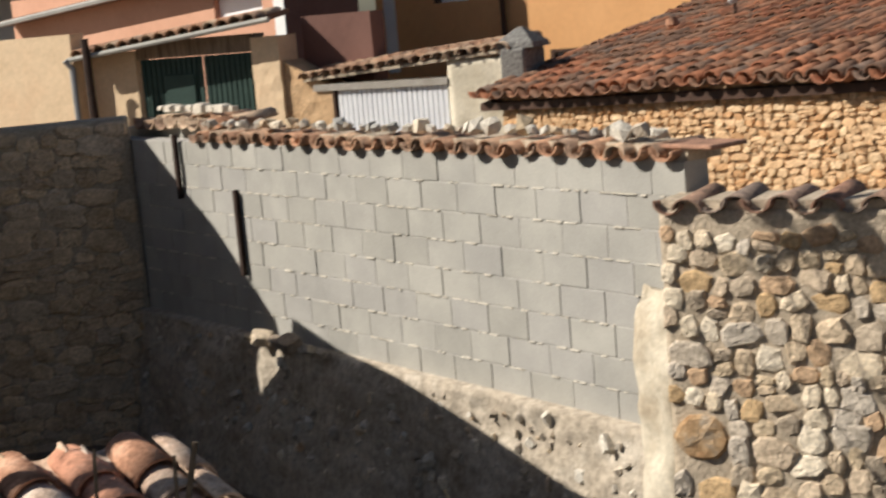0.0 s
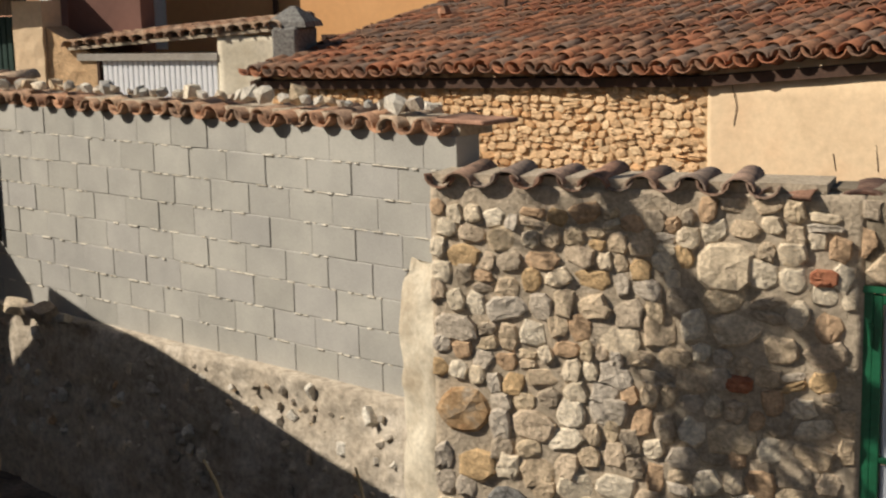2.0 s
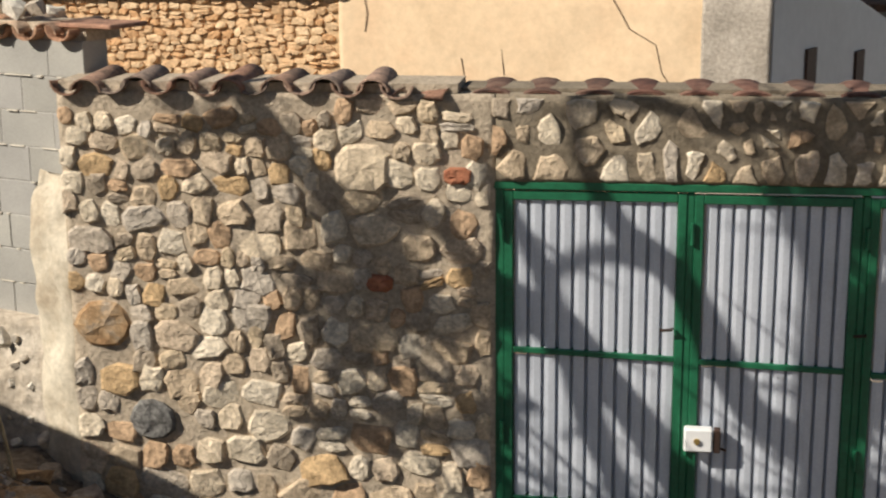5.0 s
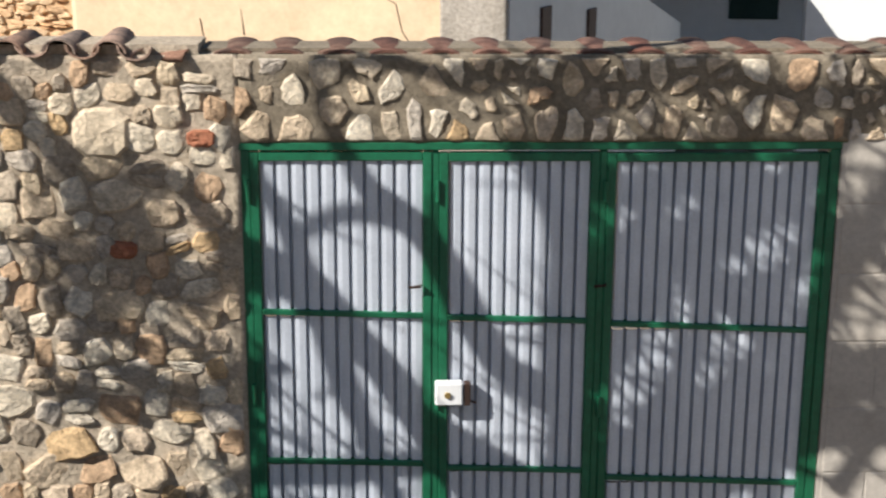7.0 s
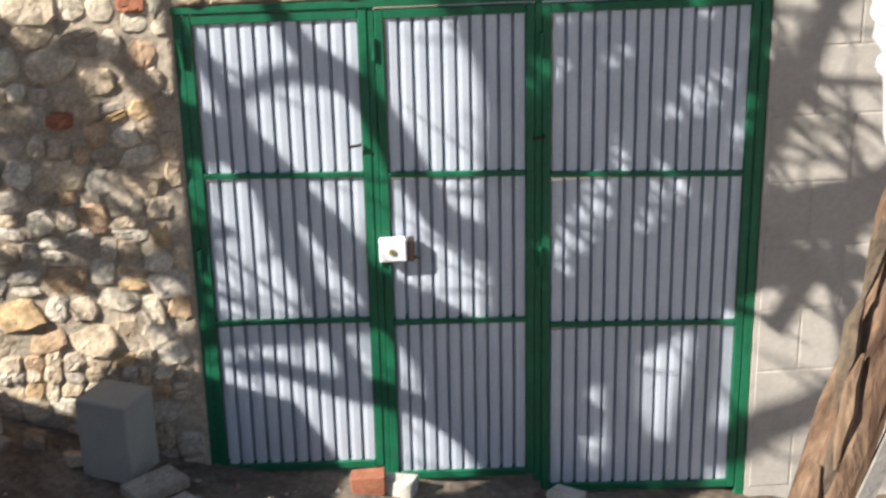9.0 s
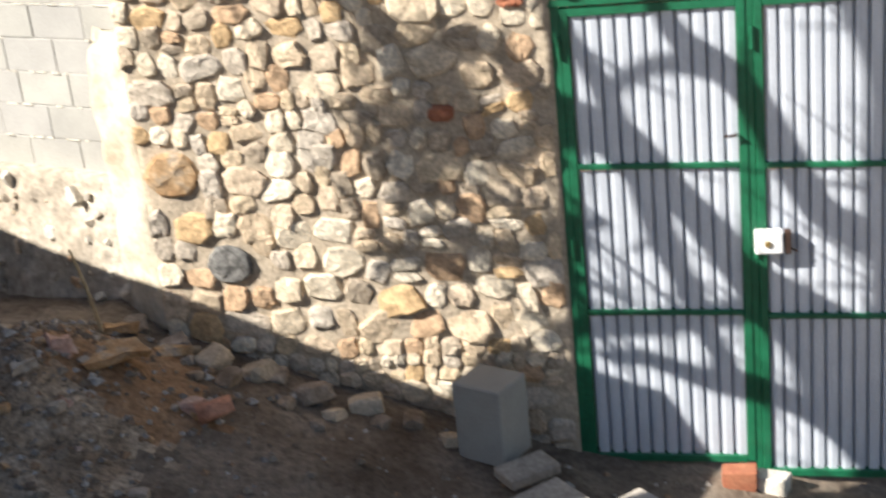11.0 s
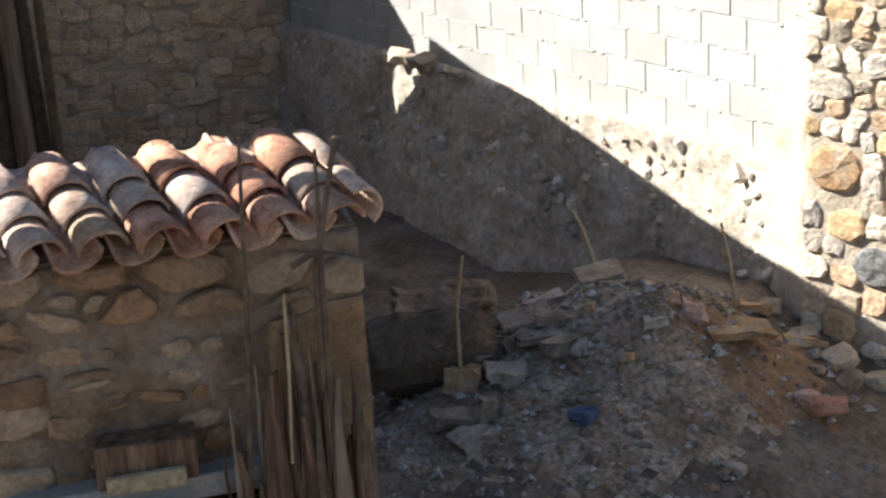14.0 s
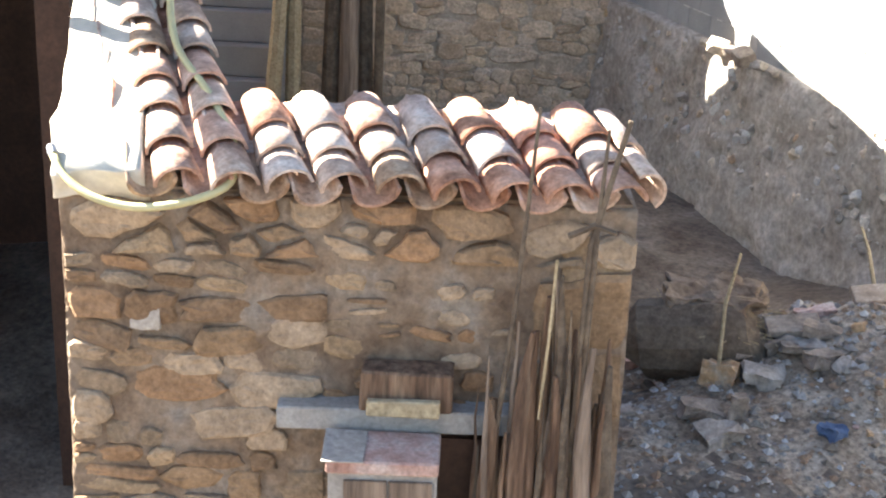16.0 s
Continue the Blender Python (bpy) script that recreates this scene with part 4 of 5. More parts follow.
part("downpipe", tube([(0.5, -0.1, 2), (0.5, -0.1, 7)], 0.12, 6), M_BROWN, far2)


def leaf_tree(name, label, base, height, spread, n, seed):
    rng = random.Random(seed)
    t = thing(name, label, "tree", Matrix.Translation(base))
    part("trunk", tube([(0, 0, 0), (0.05, 0.02, height * 0.4), (0, 0, height * 0.8)], [0.16, 0.11, 0.03], 8), M_BARK, t)
    bm = bmesh.new()
    for k in range(n):
        a, h = rng.uniform(0, 6.283), rng.uniform(0.25, 1.0)
        r = spread * math.sqrt(rng.random()) * (1.15 - h) * (1 + 0.3 * math.sin(a * 3 + h * 9))
        c = Vector((math.cos(a) * r, math.sin(a) * r, h * height))
        u = Vector((rng.gauss(0, 1), rng.gauss(0, 1), rng.gauss(0, 1))).normalized() * 0.09
        w = u.orthogonal().normalized() * 0.05
        bm.faces.new([bm.verts.new(c + d) for d in (-u, w, u, -w)])
    part("crown", bm, M_LEAF, t, "dense dark green foliage")


leaf_tree("cypress", "dark evergreen tree between the houses", (-5.6, 27.5, 1.5), 6.5, 1.0, 2500, 3)

# ---- tile-roofed stone shed ----
FS = frame_at(-3.19, 3.74, 0, -49.9)
shed = thing("stone_shed", "small sandy stone shed with bleached barrel-tile roof", "shed", FS)
DZ = 2.76


def shed_front(x, z):
    return 0.012 * noise.noise(Vector((x * 22, z * 22, 2))) + 0.02 * noise.noise(Vector((x * 3, z * 3, 0))) + 0.012 * noise.noise(Vector((x * 9, z * 9, 5))) - 0.05 * max(0.0, 1.9 - z)


part("wall", grid_slab(-2.22, -0.04, 0.4, DZ + 0.06, 90, 90, 0.35, shed_front), M_MUD, shed, "mud-mortared sandy stone front", smooth=True)
for x0, x1, y1 in ((-2.22, -1.95, 1.9), (-0.34, -0.06, 0.5)):
    part("wall", box(x0, x1, 0.352, y1, 0.4, DZ + 0.02), M_MUD, shed)
part("wall", box(-1.94, -0.35, 0.36, 0.5, 0.4, DZ + 0.06), M_MUD, shed)
coursed(shed, lambda x, z: -2.18 < x < -1.25 and 0.6 < z < 2.6, -2.215, -1.2, 0.6, 2.62, 0.105, 1.7, 0.006, 0.018, M_SSTONE, 51, face=shed_front, keep=0.93)
coursed(shed, lambda x, z: -1.2 < x < -0.42 and 0.6 < z < 2.55, -1.22, -0.4, 0.6, 2.58, 0.1, 1.5, 0.02, 0.012, M_SSTONE, 52, face=shed_front, keep=0.55)
coursed(shed, lambda x, z: -0.4 < x < -0.08 and 0.6 < z < 2.7, -0.42, -0.045, 0.6, 2.72, 0.24, 0.95, 0.0, 0.024, M_SSTONE, 53, face=shed_front)
stones(shed, Matrix(), lambda x, z: -2.1 < x < -0.12 and 2.6 < z < 2.76, -2.25, -0.03, 2.58, 2.82, 0.11, 1.9, 0.012, 0.03, M_SSTONE, 54, face=-0.01)
TILE_S = tile_mesh("tile", 0.094, 0.074, 0.27, 0.013, 9)
TILE_S.materials.append(M_TILE_PALE)
TILE_T = TILE_S.copy()
TILE_T.materials.clear()
TILE_T.materials.append(mat("ruddy_tile", [(0.26, 0.18, 0.135), (0.46, 0.34, 0.265), (0.62, 0.53, 0.46)], 0.88, 10, 0.4, 50, rnd=[(1, 0.9, 0.8), (1, 0.7, 0.55), (0.85, 0.75, 0.6), (1, 0.8, 0.7)], fine=0.4))
SKEW = Matrix(((1, -0.31, 0, 0), (0, 1, 0, 0), (0, 0, 1, 0), (0, 0, 0, 1)))
PITCH = Matrix.Translation((0, 0.02, DZ + 0.075)) @ pose(0, 0, 0, 19)
sroof = part("roof", box(-2.1, -0.06, 0.0, 0.46, -0.05, 0.0, m=PITCH @ SKEW), M_MUD, shed, "roof of bleached, lichened barrel tiles, middle row paler for a sun band")
part("deck", box(-2.05, -1.5, 0.47, 2.0, -0.05, 0.0, m=PITCH @ SKEW), M_MUD, sroof)
rng = random.Random(55)
for k in range(9):
    u = -0.12 - 0.207 * k
    rows = 3 if k < 7 else 8
    step = 0.172 if k < 7 else 0.215
    for r in range(rows):
        for cover in (0, 1):
            x = u - (0 if cover else 0.1035) + rng.uniform(-0.008, 0.008)
            y = -0.075 + step * r + (0.0 if cover else -0.02) + rng.uniform(-0.012, 0.012)
            m = PITCH @ Matrix.Translation((x - 0.31 * y, y, (0.055 if cover else 0.078) + 0.012)) @ pose(0, 0, 0, -4.5 + rng.uniform(-1.5, 1.5), (0 if cover else 180) + rng.uniform(-6, 6), 17.3 + rng.uniform(-3, 3))
            # Ruddy front and top rows; the paler middle row also paints the sun band.
            mesh_ob("tile", TILE_T if rng.random() < (0.55, 0.05, 0.5, 0.25)[min(r, 3)] else TILE_S, sroof, m)
for y, ry in ((0.0, 62), (0.2, 60)):
    mesh_ob("tile", TILE_S, sroof, PITCH @ Matrix.Translation((-0.01 - 0.31 * y, y, 0.06)) @ pose(0, 0, 0, 0, ry, 19))
bm = bmesh.new()
box(-2.24, -1.9, -0.04, 2.0, -0.03, 0.1, bm=bm)
bmesh.ops.subdivide_edges(bm, edges=list(bm.edges), cuts=14, use_grid_fill=True)
rough(bm, 0.035, 7)
part("verge", bm, M_PIER, sroof, "lumpy whitewashed mortar verge", smooth=True).data.transform(PITCH @ Matrix(((1, -0.15, 0, 0), (0, 1, 0, 0), (0, 0, 1, 0), (0, 0, 0, 1))))


# on and against the shed's front
beam = thing("timber_beam", "grey weathered timber lintel beam on the shed front", "beam", FS @ Matrix.Translation((-0.92, -0.06, 1.955)))
part("beam", rough(box(-0.47, 0.46, -0.05, 0.1, -0.05, 0.045, 0.006), 0.004, 9), M_TIMBER, beam)
stub = thing("wood_block", "split reddish-brown wood block resting on the beam", "wood", FS @ Matrix.Translation((-0.885, -0.06, 2.003)))
part("block", rough(box(-0.18, 0.18, -0.08, 0.06, 0.0, 0.17, 0.008), 0.012, 12), M_STEM, stub)
part("chip", rough(box(-0.15, 0.13, -0.12, -0.082, 0.0, 0.07, 0.006), 0.006, 12), M_STRAW, stub, "paler split face")
# Solid dark panel painted as the shade inside a doorway.
hole = part("doorway_panel", box(-1.1, -0.5, -0.055, 0.0, 0.5, 1.86), M_BROWN, shed, "dark panel painted as a doorway's shade under the beam")
stack = thing("crate", "grey board crate topped with a brick-red slab below the beam", "crate", FS @ Matrix.Translation((-0.96, -0.24, 0.7)) @ Matrix.Diagonal((0.86, 0.8, 1, 1)))
part("body", box(-0.24, 0.24, -0.14, 0.14, 0, 1.16, 0.006), M_TIMBER, stack)
for x0, x1 in ((-0.17, 0.02), (0.03, 0.22)):
    part("board", box(x0, x1, -0.16, -0.142, 0, 1.13, 0.004), M_WOOD, stack)
part("slab", rough(box(-0.25, 0.25, -0.18, 0.14, 1.164, 1.22, 0.008), 0.006, 8), M_DUSTY, stack, "brick-red slab whitened at one end")
part("slab", rough(box(-0.27, -0.08, -0.19, 0.12, 1.222, 1.228, 0.002), 0.01, 12), M_CEMENT, stack, "patch of dried white plaster")
stems = thing("vine_trunk", "bundle of dry stripped vine stems against the shed", "vine", FS @ Matrix.Translation((-0.36, -0.12, 0.5)))
rng = random.Random(71)
for k in range(44):
    x = -0.24 + 0.0115 * k + rng.uniform(-0.02, 0.02)
    top = rng.uniform(1.6, 2.15) - 0.3 * abs(k - 24) / 24
    r = rng.choice((0.012, 0.016, 0.02, 0.03, 0.042))
    d = -0.022 * (k % 5) - (0.02 if r < 0.02 else 0)
    n = 14
    pts = []
    for i in range(n):
        s = i / (n - 1)
        pts.append((x * (1.1 - 0.1 * s) + 0.03 * noise.noise(Vector((s * 3, k * 3.1, 0))) + 0.012 * noise.noise(Vector((s * 11, k * 3.1, 5))), d - 0.02 + 0.03 * noise.noise(Vector((s * 4, k * 3.1, 9))), top * s))
    radii = [r * (1.05 - 0.25 * i / n) * (1 + 0.3 * noise.noise(Vector((i * 0.9, k * 5.3, 4)))) for i in range(n)]
    radii = [q * min(1.0, 0.25 + 0.25 * (n - 1 - i)) for i, q in enumerate(radii)]
    part("stem", rough(tube(pts, radii, 8), 0.01, 34, k), (M_STEM, M_BARK, M_STEM, M_STEM, M_WOOD, M_BARK)[k % 6], stems)
for pts in ([(-0.24, -0.08, 0.2), (-0.22, -0.09, 1.0), (-0.13, -0.09, 2.0), (-0.08, -0.06, 2.75)], [(0.1, -0.08, 0.3), (0.13, -0.1, 1.4), (0.15, -0.1, 2.3), (0.17, -0.06, 2.68)], [(0.11, -0.09, 1.3), (0.13, -0.1, 2.25), (0.24, -0.08, 2.72)], [(0.05, -0.08, 2.28), (0.14, -0.1, 2.33), (0.22, -0.09, 2.3)]):
    part("twig", tube(pts, [0.014, 0.012, 0.01, 0.006][:len(pts)], 6), M_BARK, stems)
part("tie", tube([(-0.02, -0.11, 1.55), (0.0, -0.12, 1.9), (0.01, -0.12, 2.2)], 0.006, 6), M_STRAW, stems, "pale cord")
hose = thing("hose", "yellowed garden hose looped over the roof tiles", "hose", FS @ Matrix.Translation((0, 0.01, DZ + 0.04)))
hp = [(-2.12, 1.5, 0.76), (-2.0, 1.1, 0.6), (-1.9, 0.72, 0.42), (-1.72, 0.42, 0.3), (-1.58, 0.14, 0.18), (-1.56, -0.06, 0.09), (-1.7, -0.13, 0.03), (-1.9, -0.14, 0.0), (-2.08, -0.11, 0.03), (-2.2, -0.04, 0.1), (-2.26, 0.06, 0.18)]
cv = []
for i in range(len(hp) - 1):
    p0, p1, p2, p3 = (Vector(hp[max(0, min(len(hp) - 1, i + o))]) for o in (-1, 0, 1, 2))
    for s in (0, 0.25, 0.5, 0.75):
        cv.append(0.5 * ((2 * p1) + (p2 - p0) * s + (2 * p0 - 5 * p1 + 4 * p2 - p3) * s * s + (3 * p1 - p0 - 3 * p2 + p3) * s ** 3))
part("tube", tube(cv[4:-1], 0.016, 8), M_HOSE, hose, smooth=True)
part("tube", tube(cv[:5], 0.0165, 8), M_STEEL, hose, "grey older length of hose", smooth=True)
part("coupling", tube([cv[4] - Vector((0, 0.03, 0.012)), cv[4] + Vector((0, 0.03, 0.012))], 0.022, 8), M_STEEL, hose)
part("end", tube([cv[-2], cv[-1]], 0.02, 8), M_STEEL, hose)
blob = part("patch", loose_stone(random.Random(3), 0.15, 1.0), M_CEMENT, shed, "round grey cement patch")
blob.location = (-1.9, -0.01, 2.31)
blob.scale.y = 0.4

# ---- left wall, steps, poles and the open barn ----
FL = frame_at(-9.45, 10.05, 0, -45)
wall_left = thing("wall_left", "dry rubble stone wall in shade", "wall", FL, kind="structure")


def left_face(x, z):
    return 0.02 * noise.noise(Vector((x * 3, z * 3, 8)))


part("core", grid_slab(-7, 0.02, -0.3, 3.8, 120, 70, 0.5, left_face), M_MORTAR, wall_left, smooth=True)
coursed(wall_left, lambda x, z: -3.0 < x < -0.02 and 0.4 < z < 3.76, -3.05, 0.0, 0.4, 3.8, 0.155, 1.5, -0.008, 0.03, M_COURSED, 81, face=left_face, wander=0.7)
steps = thing("stair", "flight of grey concrete steps against the wall", "stairs", FL @ Matrix.Translation((-3.55, -1.2, 0.3)))
for k in range(8):
    part("step", rough(box(-0.42, 0.44, 0.14 * k, 0.14 * k + 0.5, 0.3 * k, 0.3 * k + 0.296, 0.01), 0.006, 6), M_BLOCK, steps)
for x, y, r, tilt, mm in ((-3.42, -1.3, 0.085, 0.07, M_STRAW), (-3.2, -1.25, 0.08, 0.02, M_STRAW), (-2.85, -1.2, 0.1, 0.02, M_BARK), (-2.66, -1.25, 0.1, 0.0, M_WOOD), (-2.5, -1.2, 0.07, -0.01, M_BARK), (-2.4, -1.3, 0.05, 0.01, M_BARK)):
    lab = "pale peeled timber pole" if mm is M_STRAW else "dark bark-covered timber pole"
    p = thing("timber_pole", lab + " standing by the wall", "pole", FL @ Matrix.Translation((x + 0.28, y, 0.3)), group="poles by the barn")
    part("pole", rough(tube([(0, 0, 0), (tilt, 0.02, 0.9), (tilt * 2.2, 0, 1.8), (tilt * 3, 0.02, 2.9)], [r, r * 0.95, r * 0.85, r * 0.7], 9), 0.015, 9, x), mm, p)
barn = thing("barn", "open-fronted barn, inner shade put into its wall colour, roof unseen", "barn", FS)
# Near-black walls: the barn's inner gloom is put into their colour.
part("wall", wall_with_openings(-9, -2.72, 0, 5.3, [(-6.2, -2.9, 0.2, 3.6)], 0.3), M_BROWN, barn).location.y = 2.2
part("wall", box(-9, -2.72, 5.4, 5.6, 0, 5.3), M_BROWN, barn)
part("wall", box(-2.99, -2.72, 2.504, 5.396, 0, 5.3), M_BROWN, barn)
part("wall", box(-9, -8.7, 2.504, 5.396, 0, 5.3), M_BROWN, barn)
# Unseen shadow caster: outline traced back along the sun from the shade's edges.
outline = [(-11.3, 8.85), (-11.21, 8.34), (-11.07, 7.85), (-11.09, 7.47), (-11.1, 7.05), (-11.28, 6.91), (-11.64, 6.76), (-11.94, 6.52), (-11.52, 6.63), (-11.26, 6.69), (-10.97, 6.78), (-10.94, 6.93), (-10.8, 6.99), (-10.41, 6.65), (-9.67, 6.18), (-9.01, 5.64), (-8.45, 5.16), (-6.92, 4.11), (-6.19, 4.35), (-5.73, 4.14), (-5.97, 3.86), (-6.2, 3.2), (-6.9, 2.9), (-7.5, 2.3), (-7.55, 1.5), (-8.3, 1.5), (-9.3, 2.0), (-10, -2.5), (-15, -2), (-18, 4), (-18, 11.5), (-11.5, 11.5)]
bm = bmesh.new()
lo = [bm.verts.new((x, y, 5.385)) for x, y in outline]
hi = [bm.verts.new((x, y, 5.415)) for x, y in outline]
bm.faces.new(lo[::-1]), bm.faces.new(hi)
for i in range(len(lo)):
    j = (i + 1) % len(lo)
    bm.faces.new((lo[i], lo[j], hi[j], hi[i]))
br = part("roof", bm, M_TILE_FAR, barn, "unseen roof slab cut to cast the yard's shadow edge")
br.matrix_local = FS.inverted()
# Unseen planks added to shade two tile rows, leaving a lit band between.
for y0, y1, x0 in ((0.4, 0.8, -3.6), (1.36, 1.7, -3.5)):
    part("shade_plank", rough(box(x0, -1.95, y0, y1, 4.62, 4.66, 0.004), 0.02, 5), M_WOOD, barn)
for x in (-3.6, -2.8):
    part("shade_plank_joist", box(x - 0.04, x + 0.04, 0.3, 2.19, 4.52, 4.615), M_WOOD, barn)
crate = thing("plastic_crate", "white plastic crate on the ground by the barn", "crate", frame_at(-4.72, 1.35, 0.95, -40))
part("base", box(-0.2, 0.2, -0.15, 0.15, 0.0, 0.02, 0.004), M_CAN, crate)
for a in ((-0.2, 0.2, -0.15, -0.135), (-0.2, 0.2, 0.135, 0.15), (-0.2, -0.185, -0.134, 0.134), (0.185, 0.2, -0.134, 0.134)):
    part("side", box(*a, 0.022, 0.3, 0.003), M_CAN, crate)

# iron stakes against the block wall
for u, z0, z1, y in ((-5.0, 2.5, 3.22, -0.045), (-5.98, 3.1, 3.66, -0.045)):
    s_ = thing("iron_stake", "dark rusty iron stake leaning on the block wall", "stake", FB @ Matrix.Translation((u, y, z0)))
    part("flange", box(-0.024, 0.024, -0.008, 0.0, 0, z1 - z0, 0.002), M_RUST, s_)
    part("web", box(-0.006, 0.006, 0.001, 0.04, 0, z1 - z0, 0.002), M_RUST, s_)

# ---- tree whose bare limbs shade the gate ----
REACH = 14.0


def from_shade(x, z, k=REACH):
    """The point k metres up the ray that shades (x, z) on the stones or on the gate behind their face."""
    return (Vector((x, 7.24, z)) if x < -0.75 else Vector((x - 0.035, 7.295, z))) + SUN * k


tree = thing("bare_tree", "large bare-limbed tree throwing branch shadows", "tree", Matrix.Translation(from_shade(0.95, 0)))
org = from_shade(0.95, 0)
org.z = 0
tree.matrix_world = Matrix.Translation(org)


def limb(pts, wide, seed, twigs=0, reach=0.35, name="limb"):
    """A limb through the rays that cast its shade on the gate's wall; wide: half the shade's breadth there."""
    rg = random.Random(seed)
    k0 = REACH + rg.uniform(-1.2, 1.2) if min(z for x, z in pts) < 0.45 else 9.0 + rg.uniform(-0.6, 0.6)
    w = [from_shade(x, z, k0 + 0.25 * noise.noise(Vector((i * 0.6, seed, 0)))) - org for i, (x, z) in enumerate(pts)]
    radii = []
    x_mid = pts[len(pts) // 2][0]
    for i, r in enumerate(wide):
        a, b = pts[max(0, i - 1)], pts[min(len(pts) - 1, i + 1)]
        d = Vector((b[0] - a[0], b[1] - a[1])).normalized()
        slant = (-d.y * SUN.x + d.x * SUN.z) / SUN.y
        radii.append(r * (1.15 if x_mid < 1.0 else 1.45) / math.sqrt(1 + slant * slant) + 0.008)
    fine, fr = [], []
    for i in range(len(w) - 1):
        p0, p1, p2, p3 = (w[max(0, min(len(w) - 1, i + o))] for o in (-1, 0, 1, 2))
        for q in (0, 0.25, 0.5, 0.75):
            fine.append(0.5 * ((2 * p1) + (p2 - p0) * q + (2 * p0 - 5 * p1 + 4 * p2 - p3) * q * q + (3 * p1 - p0 - 3 * p2 + p3) * q ** 3))
            fr.append(radii[i] * (1 - q) + radii[i + 1] * q)
    fine.append(w[-1]), fr.append(radii[-1])
    ob = part(name, rough(tube(fine, fr, 8), 0.018, 2.5, seed), M_BARK, tree)
    bm = bmesh.new()
    for k in range(twigs):
        i = rg.randrange(1, len(w))
        p = w[i].lerp(w[i - 1], rg.random())
        d = Vector((rg.gauss(0, 1), rg.gauss(0, 1), rg.gauss(0.1, 1))).normalized()
        n = rg.uniform(0.5, 1.5) * reach
        q = p + d * n * 0.6 + Vector((rg.gauss(0, 0.05), rg.gauss(0, 0.05), rg.gauss(0, 0.05)))
        tube([p, q, q + d * n * 0.6 + Vector((0, 0, rg.uniform(-0.1, 0.15)))], [0.014, 0.01, 0.004], 4, bm)
    if twigs:
        part("twigs", bm, M_BARK, ob)


# the trunk, and the limb that it ends in
part("trunk", rough(tube([(0.03, 0, -0.5), (0.05, 0, 3), (0.03, 0.03, 6), (0.03, 0, 8.2)], [0.32, 0.26, 0.18, 0.1], 12), 0.03, 1.5), M_BARK, tree)
limb([(0.99, -0.4), (0.99, 0.64), (0.99, 1.24), (0.96, 1.7), (0.94, 2.04), (0.94, 2.35), (0.91, 2.56), (0.81, 2.74), (0.73, 2.89)], [0.17, 0.16, 0.13, 0.11, 0.1, 0.1, 0.1, 0.07, 0.04], 1, 6)
limb([(0.94, 2.35), (0.98, 2.79), (1.02, 3.13), (1.03, 3.5), (1.0, 4.1)], [0.09, 0.085, 0.075, 0.06, 0.03], 2, 8)
# towards the stone wall
limb([(1.13, 0.6), (0.75, 0.74), (0.45, 1.08), (0.25, 1.36), (0.05, 1.65), (-0.14, 1.88), (-0.28, 2.01), (-0.44, 2.2), (-0.63, 2.29), (-0.78, 2.35), (-0.9, 2.52), (-1.04, 2.71), (-1.16, 2.79), (-1.32, 2.76), (-1.48, 2.65)], [0.11, 0.1, 0.088, 0.08, 0.075, 0.078, 0.095, 0.09, 0.07, 0.06, 0.05, 0.05, 0.048, 0.055, 0.06], 3, 6, 0.2)
limb([(-1.44, 2.5), (-1.48, 2.65), (-1.61, 2.86), (-1.79, 3.03), (-1.93, 3.19), (-2.05, 3.35), (-2.14, 3.49), (-2.4, 3.9)], [0.06, 0.075, 0.06, 0.055, 0.062, 0.056, 0.04, 0.025], 4, 12, 0.2)
limb([(-1.93, 3.19), (-2.1, 3.22), (-2.3, 3.2), (-2.5, 3.1)], [0.04, 0.045, 0.04, 0.02], 5, 8, 0.2)
limb([(-0.44, 2.2), (-0.73, 2.2), (-1.02, 2.22), (-1.23, 2.28), (-1.44, 2.34), (-1.62, 2.4), (-1.8, 2.46)], [0.075, 0.062, 0.054, 0.048, 0.045, 0.038, 0.02], 6, 10, 0.2)
limb([(-1.23, 2.28), (-1.41, 2.17), (-1.56, 2.04), (-1.65, 1.87)], [0.045, 0.045, 0.04, 0.025], 7, 14, 0.22)
limb([(-1.32, 2.76), (-1.42, 2.6), (-1.46, 2.45), (-1.56, 2.28), (-1.65, 2.09)], [0.07, 0.085, 0.075, 0.06, 0.035], 8, 16, 0.22)
limb([(-0.5, 1.75), (-0.72, 1.68), (-0.93, 1.62), (-1.14, 1.67), (-1.38, 1.58), (-1.6, 1.62), (-1.75, 1.71)], [0.03, 0.045, 0.045, 0.04, 0.04, 0.032, 0.02], 9, 18, 0.2)
limb([(-0.4, 2.15), (-0.45, 2.41), (-0.52, 2.56), (-0.61, 2.71), (-0.67, 2.83), (-0.72, 3.0)], [0.065, 0.05, 0.04, 0.034, 0.026, 0.015], 10, 2, 0.15)
limb([(-0.46, 2.3), (-0.41, 2.45), (-0.27, 2.55), (-0.13, 2.57), (0.04, 2.54), (0.17, 2.47)], [0.045, 0.038, 0.042, 0.045, 0.052, 0.058], 11, 0)
limb([(1.04, 1.5), (0.89, 1.56), (0.71, 1.65), (0.56, 1.81), (0.45, 2.04), (0.34, 2.26), (0.2, 2.47), (0.07, 2.58), (-0.04, 2.66), (-0.12, 2.79), (-0.2, 2.95), (-0.24, 3.12), (-0.25, 3.5)], [0.095, 0.08, 0.072, 0.07, 0.07, 0.066, 0.066, 0.056, 0.05, 0.042, 0.036, 0.03, 0.02], 12, 6, 0.2)
